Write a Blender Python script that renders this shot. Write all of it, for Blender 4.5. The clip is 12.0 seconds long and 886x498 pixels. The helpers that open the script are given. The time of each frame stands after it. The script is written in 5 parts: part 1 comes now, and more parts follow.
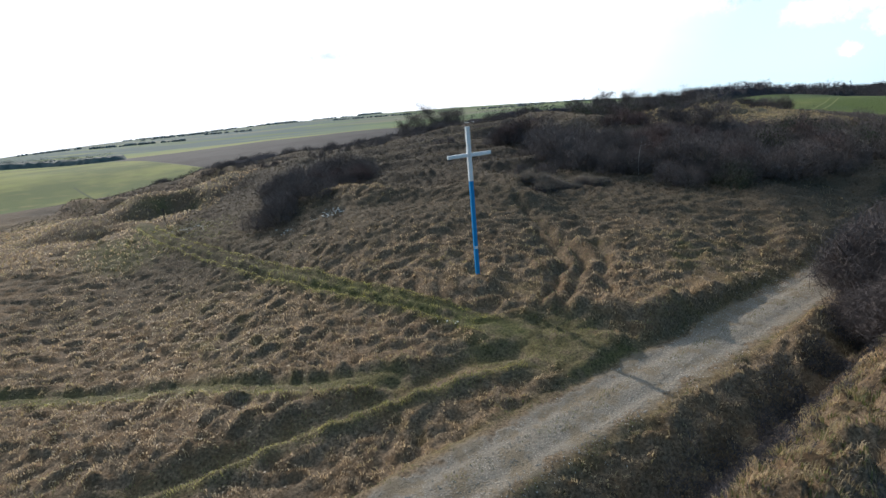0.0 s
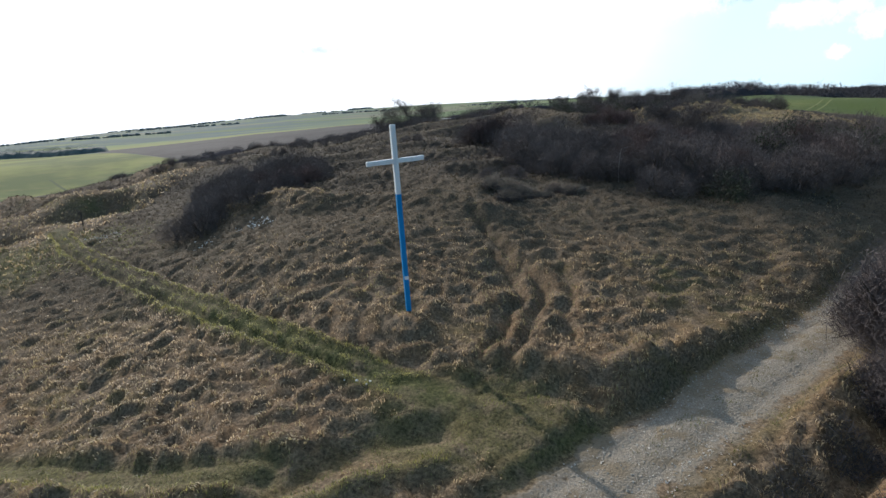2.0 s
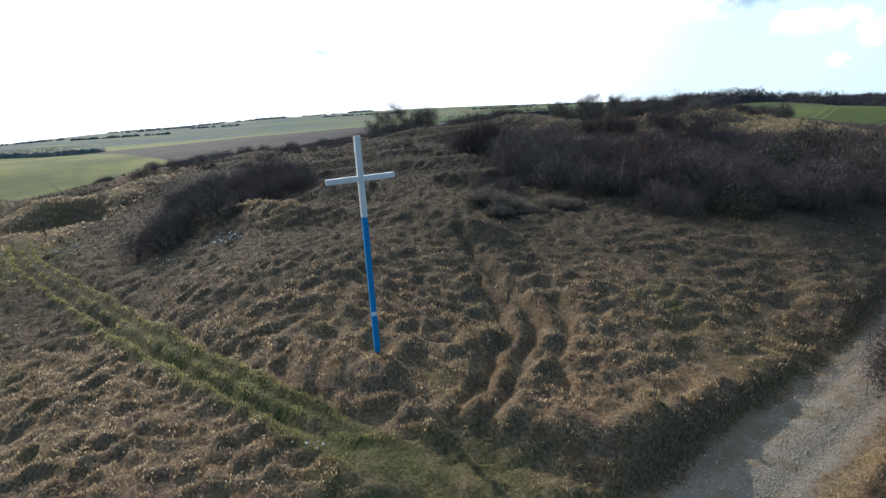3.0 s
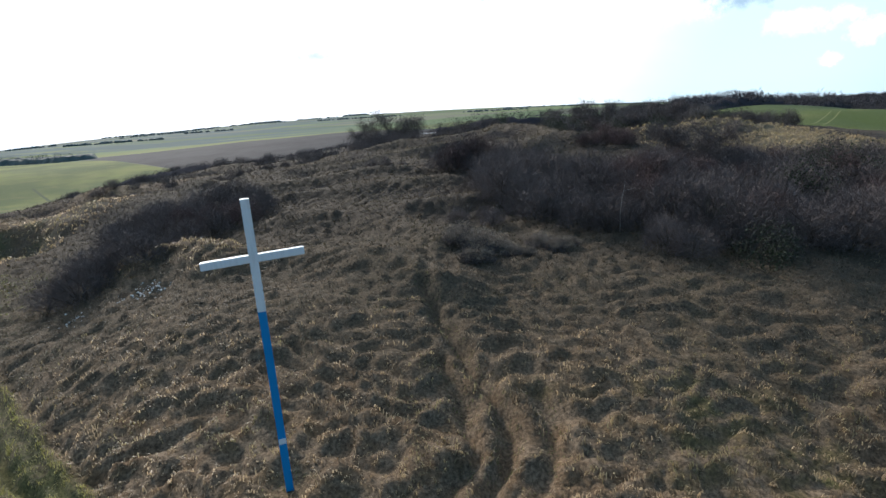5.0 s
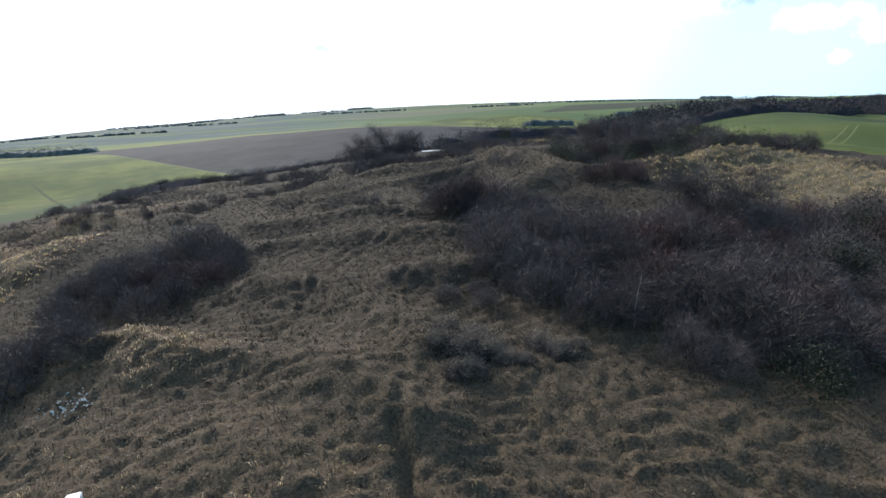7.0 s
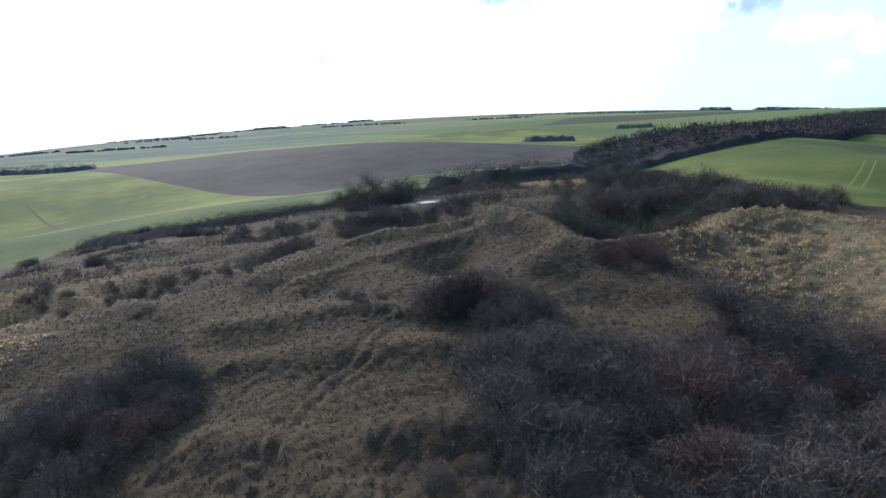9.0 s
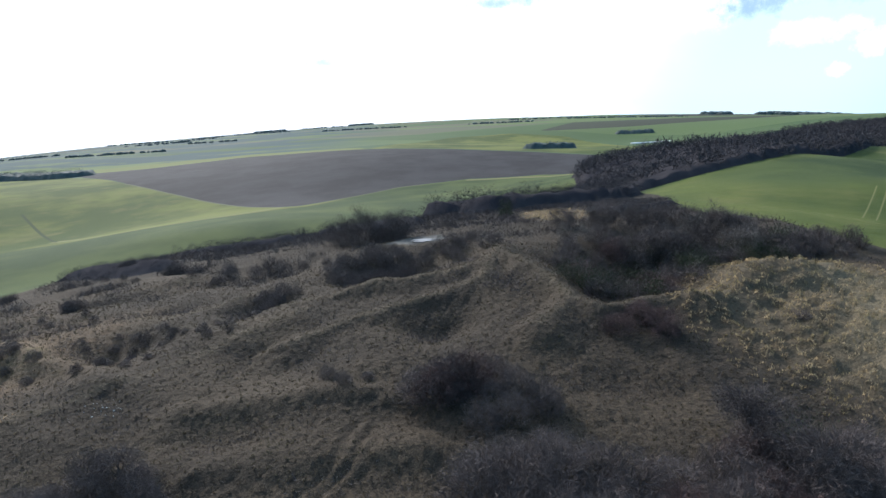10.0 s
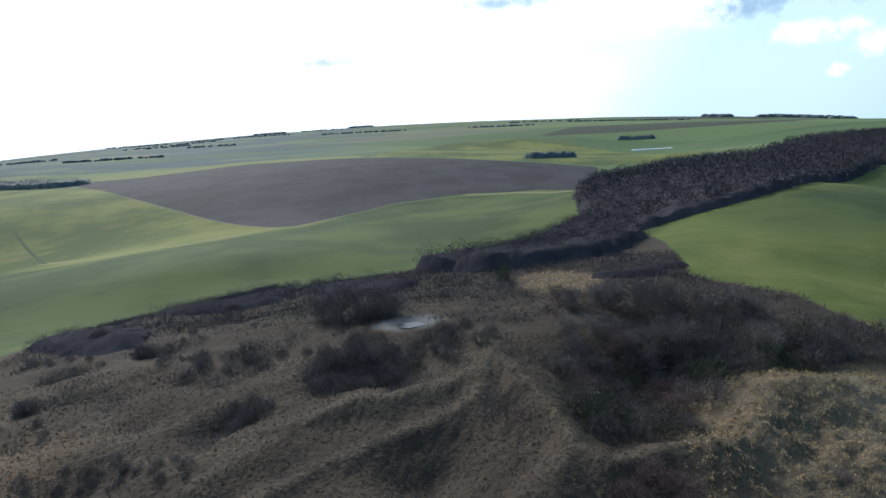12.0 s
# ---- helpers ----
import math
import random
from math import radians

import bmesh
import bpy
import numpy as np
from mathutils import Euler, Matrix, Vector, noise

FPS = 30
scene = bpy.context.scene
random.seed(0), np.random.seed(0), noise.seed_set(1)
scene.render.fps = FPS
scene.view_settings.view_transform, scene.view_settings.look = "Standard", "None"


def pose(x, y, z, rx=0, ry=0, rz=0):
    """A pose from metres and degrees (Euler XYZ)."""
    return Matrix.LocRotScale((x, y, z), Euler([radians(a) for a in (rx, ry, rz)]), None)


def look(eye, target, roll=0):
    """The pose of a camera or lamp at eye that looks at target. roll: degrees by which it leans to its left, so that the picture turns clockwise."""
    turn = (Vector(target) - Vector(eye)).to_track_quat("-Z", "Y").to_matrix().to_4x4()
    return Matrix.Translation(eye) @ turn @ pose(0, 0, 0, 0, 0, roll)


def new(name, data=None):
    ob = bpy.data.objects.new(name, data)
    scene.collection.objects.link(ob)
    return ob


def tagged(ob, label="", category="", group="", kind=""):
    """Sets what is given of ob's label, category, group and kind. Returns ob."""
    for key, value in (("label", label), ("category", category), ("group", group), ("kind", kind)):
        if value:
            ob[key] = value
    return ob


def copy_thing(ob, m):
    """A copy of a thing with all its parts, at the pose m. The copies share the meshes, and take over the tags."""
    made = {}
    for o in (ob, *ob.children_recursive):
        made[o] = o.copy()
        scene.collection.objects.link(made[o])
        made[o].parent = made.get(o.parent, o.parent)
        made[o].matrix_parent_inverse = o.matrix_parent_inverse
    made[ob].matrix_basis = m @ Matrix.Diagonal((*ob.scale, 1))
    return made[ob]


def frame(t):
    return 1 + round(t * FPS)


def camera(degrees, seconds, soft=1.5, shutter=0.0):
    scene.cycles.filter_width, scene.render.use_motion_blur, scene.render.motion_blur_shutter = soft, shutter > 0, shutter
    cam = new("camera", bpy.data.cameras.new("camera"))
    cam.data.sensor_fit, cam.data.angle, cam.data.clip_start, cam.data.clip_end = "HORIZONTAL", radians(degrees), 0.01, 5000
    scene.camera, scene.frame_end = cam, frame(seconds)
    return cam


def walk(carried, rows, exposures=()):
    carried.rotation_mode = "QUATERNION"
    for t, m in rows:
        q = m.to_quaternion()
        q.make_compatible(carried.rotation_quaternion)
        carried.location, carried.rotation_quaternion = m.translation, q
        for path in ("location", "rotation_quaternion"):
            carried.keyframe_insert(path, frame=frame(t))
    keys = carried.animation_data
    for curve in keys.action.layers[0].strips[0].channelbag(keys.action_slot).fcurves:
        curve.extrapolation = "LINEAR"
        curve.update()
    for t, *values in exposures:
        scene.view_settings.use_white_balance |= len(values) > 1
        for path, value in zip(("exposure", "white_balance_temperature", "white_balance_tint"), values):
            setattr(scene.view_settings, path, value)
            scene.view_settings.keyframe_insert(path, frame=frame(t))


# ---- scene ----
cam = camera(77.0, 12.0)
PATH = [
    (0, (1.996, -0.957, 10.428), (1.801, 0.969, 9.928), -5.0),
    (0.5, (2.574, 0.675, 10.287), (2.388, 2.604, 9.79), -3.9),
    (1, (3.196, 2.234, 10.193), (3.018, 4.16, 9.687), -4.1),
    (1.5, (3.714, 3.799, 10.139), (3.544, 5.727, 9.632), -3.7),
    (2, (4.208, 5.334, 10.057), (4.049, 7.26, 9.541), -4.1),
    (2.5, (4.561, 7.005, 10.1), (4.405, 8.933, 9.592), -3.5),
    (4.5, (5.764, 13.102, 10.461), (5.613, 15.033, 9.961), -4.0),
    (5, (6.076, 14.57, 10.986), (5.931, 16.502, 10.489), -4.0),
    (5.5, (6.286, 16.037, 11.634), (6.138, 17.966, 11.13), -3.9),
    (6, (6.508, 17.426, 12.452), (6.358, 19.353, 11.937), -4.2),
    (6.5, (6.703, 18.846, 13.359), (6.547, 20.774, 12.848), -4.0),
    (7, (6.843, 20.121, 14.399), (6.685, 22.047, 13.882), -3.4),
    (9, (7.157, 27.764, 19.672), (6.998, 29.699, 19.19), -3.6),
    (9.5, (7.466, 30.236, 21.661), (7.302, 32.171, 21.184), -3.4),
    (10, (7.662, 32.794, 23.838), (7.502, 34.73, 23.365), -3.5),
    (10.5, (8.008, 35.041, 25.935), (7.844, 36.977, 25.462), -3.5),
    (11, (8.137, 37.428, 28.167), (7.977, 39.363, 27.691), -3.3),
    (11.5, (8.426, 39.532, 30.438), (8.266, 41.468, 29.963), -3.5),
    (12, (8.821, 41.613, 32.911), (8.66, 43.55, 32.438), -3.5),
]
walk(cam, [(t, look(eye, target, roll)) for t, eye, target, roll in PATH],
     [(0, -0.15, 5900, 10), (5, -0.12, 5750, 10), (9.5, 0.0, 5550, 10), (12, -0.28, 5450, 10)])

# ---- world, sun, exposure ----
SUN_AZ, SUN_EL = -34.0, 27.0          # degrees; azimuth from +y towards +x
sun_way = Vector((math.sin(radians(SUN_AZ)) * math.cos(radians(SUN_EL)),
                  math.cos(radians(SUN_AZ)) * math.cos(radians(SUN_EL)), math.sin(radians(SUN_EL))))


# ---- the lie of the land ----
def gnoise(x, y, seed=0):
    """Gradient noise on arrays, about -0.7 to 0.7."""
    x, y = np.asarray(x, float), np.asarray(y, float)
    ix, iy = np.floor(x).astype(np.int64), np.floor(y).astype(np.int64)
    fx, fy = x - ix, y - iy

    def corner(dx, dy):
        h = ((ix + dx) * 374761393 + (iy + dy) * 668265263 + seed * 974634777) & 0xFFFFFFFF
        h = ((h ^ (h >> 13)) * 1274126177) & 0xFFFFFFFF
        a = ((h ^ (h >> 16)) & 0xFFFF) / 65536.0 * 2 * np.pi
        return np.cos(a) * (fx - dx) + np.sin(a) * (fy - dy)

    u, v = fx * fx * fx * (fx * (fx * 6 - 15) + 10), fy * fy * fy * (fy * (fy * 6 - 15) + 10)
    return (corner(0, 0) * (1 - u) + corner(1, 0) * u) * (1 - v) + (corner(0, 1) * (1 - u) + corner(1, 1) * u) * v


def step(a, b, v):
    k = np.clip((np.asarray(v, float) - a) / (b - a), 0, 1)
    return k * k * (3 - 2 * k)


def to_line(x, y, line):
    """Distance from points to a polyline of (x, y)."""
    best = np.full(np.shape(x), 1e9)
    for (x0, y0), (x1, y1) in zip(line, line[1:]):
        dx, dy = x1 - x0, y1 - y0
        k = np.clip(((x - x0) * dx + (y - y0) * dy) / (dx * dx + dy * dy), 0, 1)
        best = np.minimum(best, np.hypot(x - x0 - k * dx, y - y0 - k * dy))
    return best


def beside(x, y, line):
    """Signed distance to a polyline, above zero on its right hand."""
    best, out = np.full(np.shape(x), 1e9), np.zeros(np.shape(x))
    for (x0, y0), (x1, y1) in zip(line, line[1:]):
        dx, dy = x1 - x0, y1 - y0
        k = np.clip(((x - x0) * dx + (y - y0) * dy) / (dx * dx + dy * dy), 0, 1)
        d = np.hypot(x - x0 - k * dx, y - y0 - k * dy)
        turn = np.where(dy * (x - x0) - dx * (y - y0) >= 0, 1.0, -1.0)
        out = np.where(d < best, d * turn, out)
        best = np.minimum(best, d)
    return out


def inside(x, y, poly):
    """Signed distance to a closed polygon, above zero inside it."""
    hit = np.zeros(np.shape(x), bool)
    for (x0, y0), (x1, y1) in zip(poly, poly[1:] + poly[:1]):
        cross = (y0 > y) != (y1 > y)
        with np.errstate(divide="ignore", invalid="ignore"):
            hit ^= cross & (x < (x1 - x0) * (y - y0) / ((y1 - y0) or 1e-9) + x0)
    d = to_line(x, y, poly + poly[:1])
    return np.where(hit, d, -d)


# rolls of the hillside: x, y, radius, height
ROLLS = [(-3, 34, 7, 1.3), (-9.5, 41, 5, 0.9), (-14, 26, 7, -0.9), (-24, 31, 9, -1.2), (18, 29, 5, -0.9), (2, 41, 4, 0.5),
         (31, 67, 8, -0.9), (21, 10, 7, 1.2), (-68, 126, 20, 2.0), (-52, 134, 10, 0.6)]
# spoil heaps and hollows of the old pits: x, y, radius, height
PITS = [(36.5, 93, 4, 1.0), (25, 93.5, 7.5, -4.6), (36, 106, 9, -3.0), (-1.5, 109, 9, 0.25), (-21, 104, 8, -1.5), (17.5, 68.5, 5, -0.9),
        (-33, 57, 3.2, -1.6), (-38, 50.5, 3.2, -1.4), (-46, 64, 3.6, -1.7), (-51, 86, 4, -1.3), (-30, 63, 3, 0.8), (-41, 72, 3.2, -1.5), (-39, 60, 3, 0.7), (-46, 57, 3, 0.8),
        (3, 79.5, 4.0, -2.0), (-4.5, 96, 5.5, -2.4), (-17.5, 88, 4.2, -1.8), (-10, 75.5, 4.5, -1.3), (-27.5, 79, 4.5, -1.5), (-27, 91, 3.5, -0.9),
        (-25.5, 66, 6, 0.8), (3.5, 67, 4, -0.8), (-10, 64, 4, -0.6), (24, 87, 4, -1.2)]
# trodden crests between the pits: points with the height of the crest, and how steeply the sides fall
PIT_RIM = [([(9, 98, 7.8), (11.8, 90.8, 8.05), (13.9, 85.5, 7.6), (15, 80.8, 7.4), (17, 78.8, 7.25), (21, 80.2, 7.0), (25.1, 81, 7.1)], 0.62),
           ([(25.1, 81, 7.1), (29.5, 82.5, 6.5), (32, 87, 6.5), (34.5, 90.5, 7.0), (38.2, 90.9, 7.1), (41, 92, 6.4), (45, 93.2, 5.7)], 0.45),
           ([(11.5, 75.8, 7.0), (14, 79, 7.2)], 0.5)]
CRESTS = PIT_RIM + [
    ([(-10, 76.5, 5.4), (-3.2, 81.8, 6.15), (3.2, 85.3, 6.75), (7, 88.8, 7.3), (9, 98.6, 7.8), (8, 105, 7.2)], 0.50),
    ([(-27, 66, 4.5), (-23.7, 68.2, 4.5), (-20, 72.5, 4.6), (-16.8, 76.5, 4.75), (-14.5, 80.5, 5.3), (-10.5, 84, 5.9)], 0.40),
    ([(-13, 86, 5.7), (-8.5, 86.5, 6.3), (-4.6, 89.6, 7.0), (-1.1, 89.3, 7.0), (4, 91.5, 7.15), (8.5, 96, 7.7)], 0.45),
    ([(-25, 84, 4.1), (-22, 83, 4.4), (-17, 83, 4.7), (-13, 85, 5.5)], 0.35), ([(-34, 91, 3.3), (-27, 86.5, 3.9), (-23, 89, 4.2), (-19, 94, 4.6)], 0.35)]
# lower grassy banks: points and height
RIDGES = [([(-14, 66), (-4, 67.5), (8, 67)], 0.7), ([(-14, 59.5), (-5, 60.6), (3, 61)], 0.5), ([(1.5, 51.8), (4.5, 52.2), (8, 53)], 0.8), ([(-33, 76.5), (-28, 75.5), (-23, 71)], 0.7)]
# the far country: broad rises and vales
VALES = [(-230, 300, 130, -17.5), (-130, 250, 110, 9.2), (-60, 330, 110, -3.0), (-300, 500, 190, -2.1), (-500, 700, 220, -7.3), (-90, 650, 190, 6.4), (10, 430, 120, -6.7), (60, 650, 150, -2.2), (220, 860, 220, -20.1), (50, 180, 50, 8.0), (110, 225, 70, 16.3), (280, 460, 110, -3.8), (330, 570, 120, 5.8), (90, 300, 60, 6.5), (180, 330, 90, 11.7), (150, 270, 60, -4.1), (-60, 190, 60, 5.6), (-140, 160, 80, -0.5), (80, 125, 50, 22.7), (30, 215, 40, -3.2)]
# smooth swells on the slope behind the cross
SWELLS = [([(-13.2, 43.4), (-10.4, 44), (-7, 42)], 0.85), ([(-4, 42.2), (-0.8, 40.8), (2, 39.1), (4.3, 37.4)], 0.8), ([(-7.2, 51.7), (-2.4, 51.2), (1.9, 46.2), (4.2, 43)], 0.6),
          ([(-42, 61), (-37, 61), (-33, 60.3), (-29, 58.5)], 0.8), ([(-39, 56), (-35, 57), (-31.5, 56), (-27.5, 53.5)], -0.6), ([(-64, 80), (-55, 74.5), (-50, 71.5)], 1.0), ([(-58, 71), (-50, 67), (-45, 59)], -0.6),
          ([(-54, 89), (-45, 83), (-36, 79)], 0.9), ([(-48, 78), (-40, 76), (-33, 75)], -0.6), ([(-46, 52), (-38, 52.6), (-34, 52.5)], -0.6)]
BANK = [(3.0, 18.4), (1.3, 18.1), (-0.1, 17.4), (-1.8, 16.6), (-3.5, 15.8), (-5.8, 14.8), (-12, 11)]
HOLLOW = [(2.4, 19.9), (0.4, 19.4), (-1.2, 18.4), (-2.8, 17.4), (-4.8, 16.4), (-7, 15.2), (-13, 12)]
TOE = [(3.6, 22.0), (5.6, 21.4), (7.6, 21.0), (9.6, 21.7)]
ROAD_DIR, ROAD_AT = (0.745, 0.667), (8.6, 18.9)


def crest_top(x, y, line, fall):
    """Height of a ridge with a rounded crest above each place."""
    best, top = np.full(np.shape(x), 1e9), np.zeros(np.shape(x))
    for (x0, y0, z0), (x1, y1, z1) in zip(line, line[1:]):
        dx, dy = x1 - x0, y1 - y0
        k = np.clip(((x - x0) * dx + (y - y0) * dy) / (dx * dx + dy * dy), 0, 1)
        d = np.hypot(x - x0 - k * dx, y - y0 - k * dy)
        top = np.where(d < best, z0 + k * (z1 - z0), top)
        best = np.minimum(best, d)
    return top - fall * (np.sqrt(best * best + 0.5) - 0.7)


def higher(a, b, soft):
    """The higher of two heights, with a soft join."""
    k = np.clip(0.5 + 0.5 * (b - a) / soft, 0, 1)
    return a + (b - a) * k + soft * k * (1 - k)


def road_d(x, y):
    """Distance across the gravel track, above zero uphill."""
    s = (x - ROAD_AT[0]) * ROAD_DIR[0] + (y - ROAD_AT[1]) * ROAD_DIR[1]
    return -(x - ROAD_AT[0]) * ROAD_DIR[1] + (y - ROAD_AT[1]) * ROAD_DIR[0] - 0.0016 * np.maximum(s - 8, 0) ** 2 - (0.2 - 0.045 * np.clip(s, -16, 13))


GREEN_PATH = [(2.6, 21.4), (0.7, 22.3), (-1.0, 23.3), (-2.8, 24.5), (-5.3, 26.3), (-8.6, 28.7), (-13.6, 32.9), (-19.4, 37.4), (-25, 41.6), (-33, 50)]
LOW_PATH = [(-2.4, 18.6), (-5, 18.5), (-7, 18.7), (-10.1, 19.5), (-16.6, 20.4), (-24, 21), (-40, 22)]
# worn ruts: line, depth, width
RUTS = [([(4.7, 22.6), (5.9, 25.9), (6.6, 28.8), (6.1, 30.4), (5.0, 33), (3.4, 37)], 0.50, 0.29),
        ([(3.8, 23.3), (5.0, 26.5), (5.6, 28.3), (5.2, 30), (4.4, 32)], 0.44, 0.27), ([(7.1, 24.4), (7.2, 26.4), (7.8, 28.6), (7.6, 30.5)], 0.34, 0.28),
        ([(-4.4, 50), (-4.1, 53.9), (-3.2, 57.4), (-1.4, 60.3), (-1, 64)], 0.15, 0.3), ([(-3.4, 50), (-3.1, 53.9), (-2.2, 57.1), (-0.4, 59.8), (0, 63.5)], 0.15, 0.3)]


def worn(x, y):
    """Depth of the worn ruts on the slope."""
    wx, wy = x + 0.35 * gnoise(x / 1.3, y / 1.3, 51), y + 0.35 * gnoise(x / 1.3, y / 1.3, 52)
    k = np.clip(0.95 + 0.6 * gnoise(x / 1.7, y / 1.7, 53), 0, 1.3)
    return np.maximum.reduce([k * deep * np.exp(-(to_line(wx, wy, line) / wide) ** 2) for line, deep, wide in RUTS])


def dullness(x, y):
    """Where the grass of the upper slope is drab rather than straw-coloured."""
    return step(27, 36.5, y + 3 * gnoise(x / 6, y / 6, 44)) * (1 - 0.9 * np.exp(-(to_line(x, y, [(-13.2, 43.4), (-10.4, 44), (-7, 42)]) / 1.6) ** 2)) * step(24, 12, x - 0.25 * y + 4 * gnoise(x / 7, y / 7, 45)) * step(-34, -22, x + 5 * gnoise(x / 6, y / 6, 46))


def lushness(x, y):
    """Where the grass is greener, about the upper end of the green way."""
    return step(1.15, 0.6, np.hypot((x + 27) / 7.5, (y - 42.5) / 5.5) + 0.35 * gnoise(x / 3, y / 3, 48)) * 0.8


def ground_smooth(x, y):
    x, y = np.asarray(x, float), np.asarray(y, float)
    u, v = np.clip(x, -75, 85) / 40, (np.clip(y, -20, 190) - 70) / 60
    z = (5.55 + 3.67 * v - 3.27 * v ** 2 - 0.79 * v ** 3 + 1.07 * u + 0.37 * u * v + 0.88 * u * v * v
         - 2.18 * u * u + 0.26 * u * u * v - 0.11 * u ** 3)
    for px, py, r, h in ROLLS + PITS:
        z = z + h * np.exp(-((x - px) ** 2 + (y - py) ** 2) / (r * r))
    # far country: a shallow valley, then a long plateau edge
    r = np.hypot(x - 5, y - 30)
    az = np.degrees(np.arctan2(x - 5, np.maximum(y - 30, 1)))
    mid = -15 + 2.0 * gnoise(x / 160, y / 160, 4) * step(200, 500, r)
    edge = -5 - 0.035 * np.clip(az + 12, -60, 60) ** 2 * np.minimum(r / 2500, 1) + 4 * gnoise(x / 420, y / 420, 9)
    far = mid + (edge - mid) * step(900, 2100, r) - 90 * step(2500, 3400, r)
    for px, py, rad, h in VALES:
        far = far + h * np.exp(-((x - px) ** 2 + (y - py) ** 2) / (rad * rad))
    back = step(20, -60, y)
    far = far * (1 - back) - 4 * back
    return z + (far - z) * step(100, 185, np.hypot((x - 5) * 0.95, y - 45))


def ground(x, y):
    """Height of the ground with its banks, heaps, ruts and paths, without the grass."""
    x, y = np.asarray(x, float), np.asarray(y, float)
    z = ground_smooth(x, y)
    near = step(112, 72, np.hypot(x, y - 40))
    # heaps and hollows of the old workings
    old = step(44, 60, y + 0.12 * x) * near
    rid = 1 - np.abs(gnoise(x / 21, y / 9, 21)) * 3.2
    wild = 0.35 + 0.65 * step(-24, -34, x)
    z = z + old * (wild * (0.5 * rid - 0.2 + 0.6 * gnoise(x / 14, y / 5.0, 3)) + 0.16 * gnoise(x / 3.6, y / 2.4, 6))
    bend_x, bend_y = x + 0.9 * gnoise(x / 4, y / 4, 23), y + 0.9 * gnoise(x / 4, y / 4, 24)
    for line, fall in CRESTS:
        z = higher(z, crest_top(bend_x, bend_y, line, fall) + 0.15 * gnoise(x / 2.5, y / 2.5, 25), 0.5)
    for line, h in RIDGES:
        z = z + h * np.exp(-(to_line(x, y, line) / 1.7) ** 2)
    for line, h in SWELLS:
        z = z + h * np.exp(-(to_line(x, y, line) / 1.5) ** 2)
    z = z + near * 0.45 * gnoise(x / 7, y / 6, 5) * (1 - old)
    # the track, cut into the slope
    d = road_d(x, y)
    on = step(2.15, 1.3, np.abs(d)) * step(150, 60, np.hypot(x - 8, y - 19))
    bed = 0.30 + 0.012 * (x - 8) + 0.05 * gnoise(x / 2.5, y / 2.5, 8) - 0.07 * np.exp(-((np.abs(d) - 0.68) / 0.25) ** 2)
    low_bank = bed + 0.72 * step(1.25, 1.95, d) + 0.36 * np.maximum(d - 2.0, 0) + 50 * step(28, 60, np.hypot(x - 8, y - 19))
    z = np.where(d > 0, np.minimum(z, low_bank), z)
    z = z + (bed - z) * on
    ragged = 0.85 + 0.9 * gnoise(x / 0.9, y / 0.9, 58)
    z = z + 0.30 * ragged * np.exp(-(to_line(x, y, BANK) / 0.42) ** 2) - 0.42 * np.exp(-(to_line(x, y, HOLLOW) / 0.72) ** 2)
    z = z - 0.22 * np.exp(-(to_line(x, y, TOE) / 0.6) ** 2) + 0.38 * np.exp(-(to_line(x, y, [(a + 0.4, b + 1.5) for a, b in TOE]) / 0.7) ** 2)
    z = z - 1.1 * np.exp(-((d + 3.8) / 1.1) ** 2) * step(30, 12, np.hypot(x - 10, y - 14))
    z = z + 1.2 * np.exp(-((d + 6.4) / 1.5) ** 2) * step(30, 12, np.hypot(x - 10, y - 14))
    z = z - 2.2 * step(-7.0, -10.5, d) * step(40, 18, np.hypot(x - 10, y - 12))
    # trodden green ways with a sunken side
    wob = 0.22 * gnoise(x / 1.6, y / 1.6, 55) + 0.10 * gnoise(x / 0.6, y / 0.6, 56)
    p = beside(x, y, GREEN_PATH) + wob
    away = step(2.0, 5.5, np.hypot(x - 2.8, y - 21))
    z = z + away * (0.20 * ragged * np.exp(-((p + 0.66) / 0.20) ** 2) - 0.32 * np.exp(-((p + 0.28) / 0.18) ** 2) + 0.08 * ragged * np.exp(-((p - 0.10) / 0.18) ** 2)
                    - 0.10 * np.exp(-((p - 0.38) / 0.11) ** 2) + 0.17 * ragged * np.exp(-((p - 0.66) / 0.20) ** 2) - 0.22 * np.exp(-((p - 1.05) / 0.24) ** 2))
    q = beside(x, y, LOW_PATH) + wob
    z = z - 0.10 * step(-0.62, -0.35, q) * step(0.75, 0.45, q) - 0.10 * np.exp(-((q - 0.38) / 0.18) ** 2) + 0.14 * ragged * np.exp(-((q + 0.78) / 0.24) ** 2) + 0.10 * ragged * np.exp(-((q - 0.95) / 0.25) ** 2)
    # trodden streaks where the ways meet the track
    tread = step(3.4, 1.6, np.hypot((x - 3.4) * 0.7, y - 20.4))
    z = z + 0.16 * tread * gnoise((0.8 * x - 0.6 * y) / 1.7, (0.6 * x + 0.8 * y) / 0.34, 57)
    z = z - worn(x, y)
    # a hummock with a hollow where the cross stands
    c = np.hypot(x - 0.9, y - 26.4)
    z = z + (1.9 - z) * np.exp(-(c / 1.5) ** 2) + 0.22 * np.exp(-((c - 1.1) / 0.45) ** 2)
    return z


# ---- sky and light ----
world = bpy.data.worlds.new("sky")
scene.world = world
world.use_nodes = True


def node(tree, kind, **settings):
    n = tree.nodes.new(kind)
    for key, value in settings.items():
        if key in n.inputs:
            n.inputs[key].default_value = value
    return n


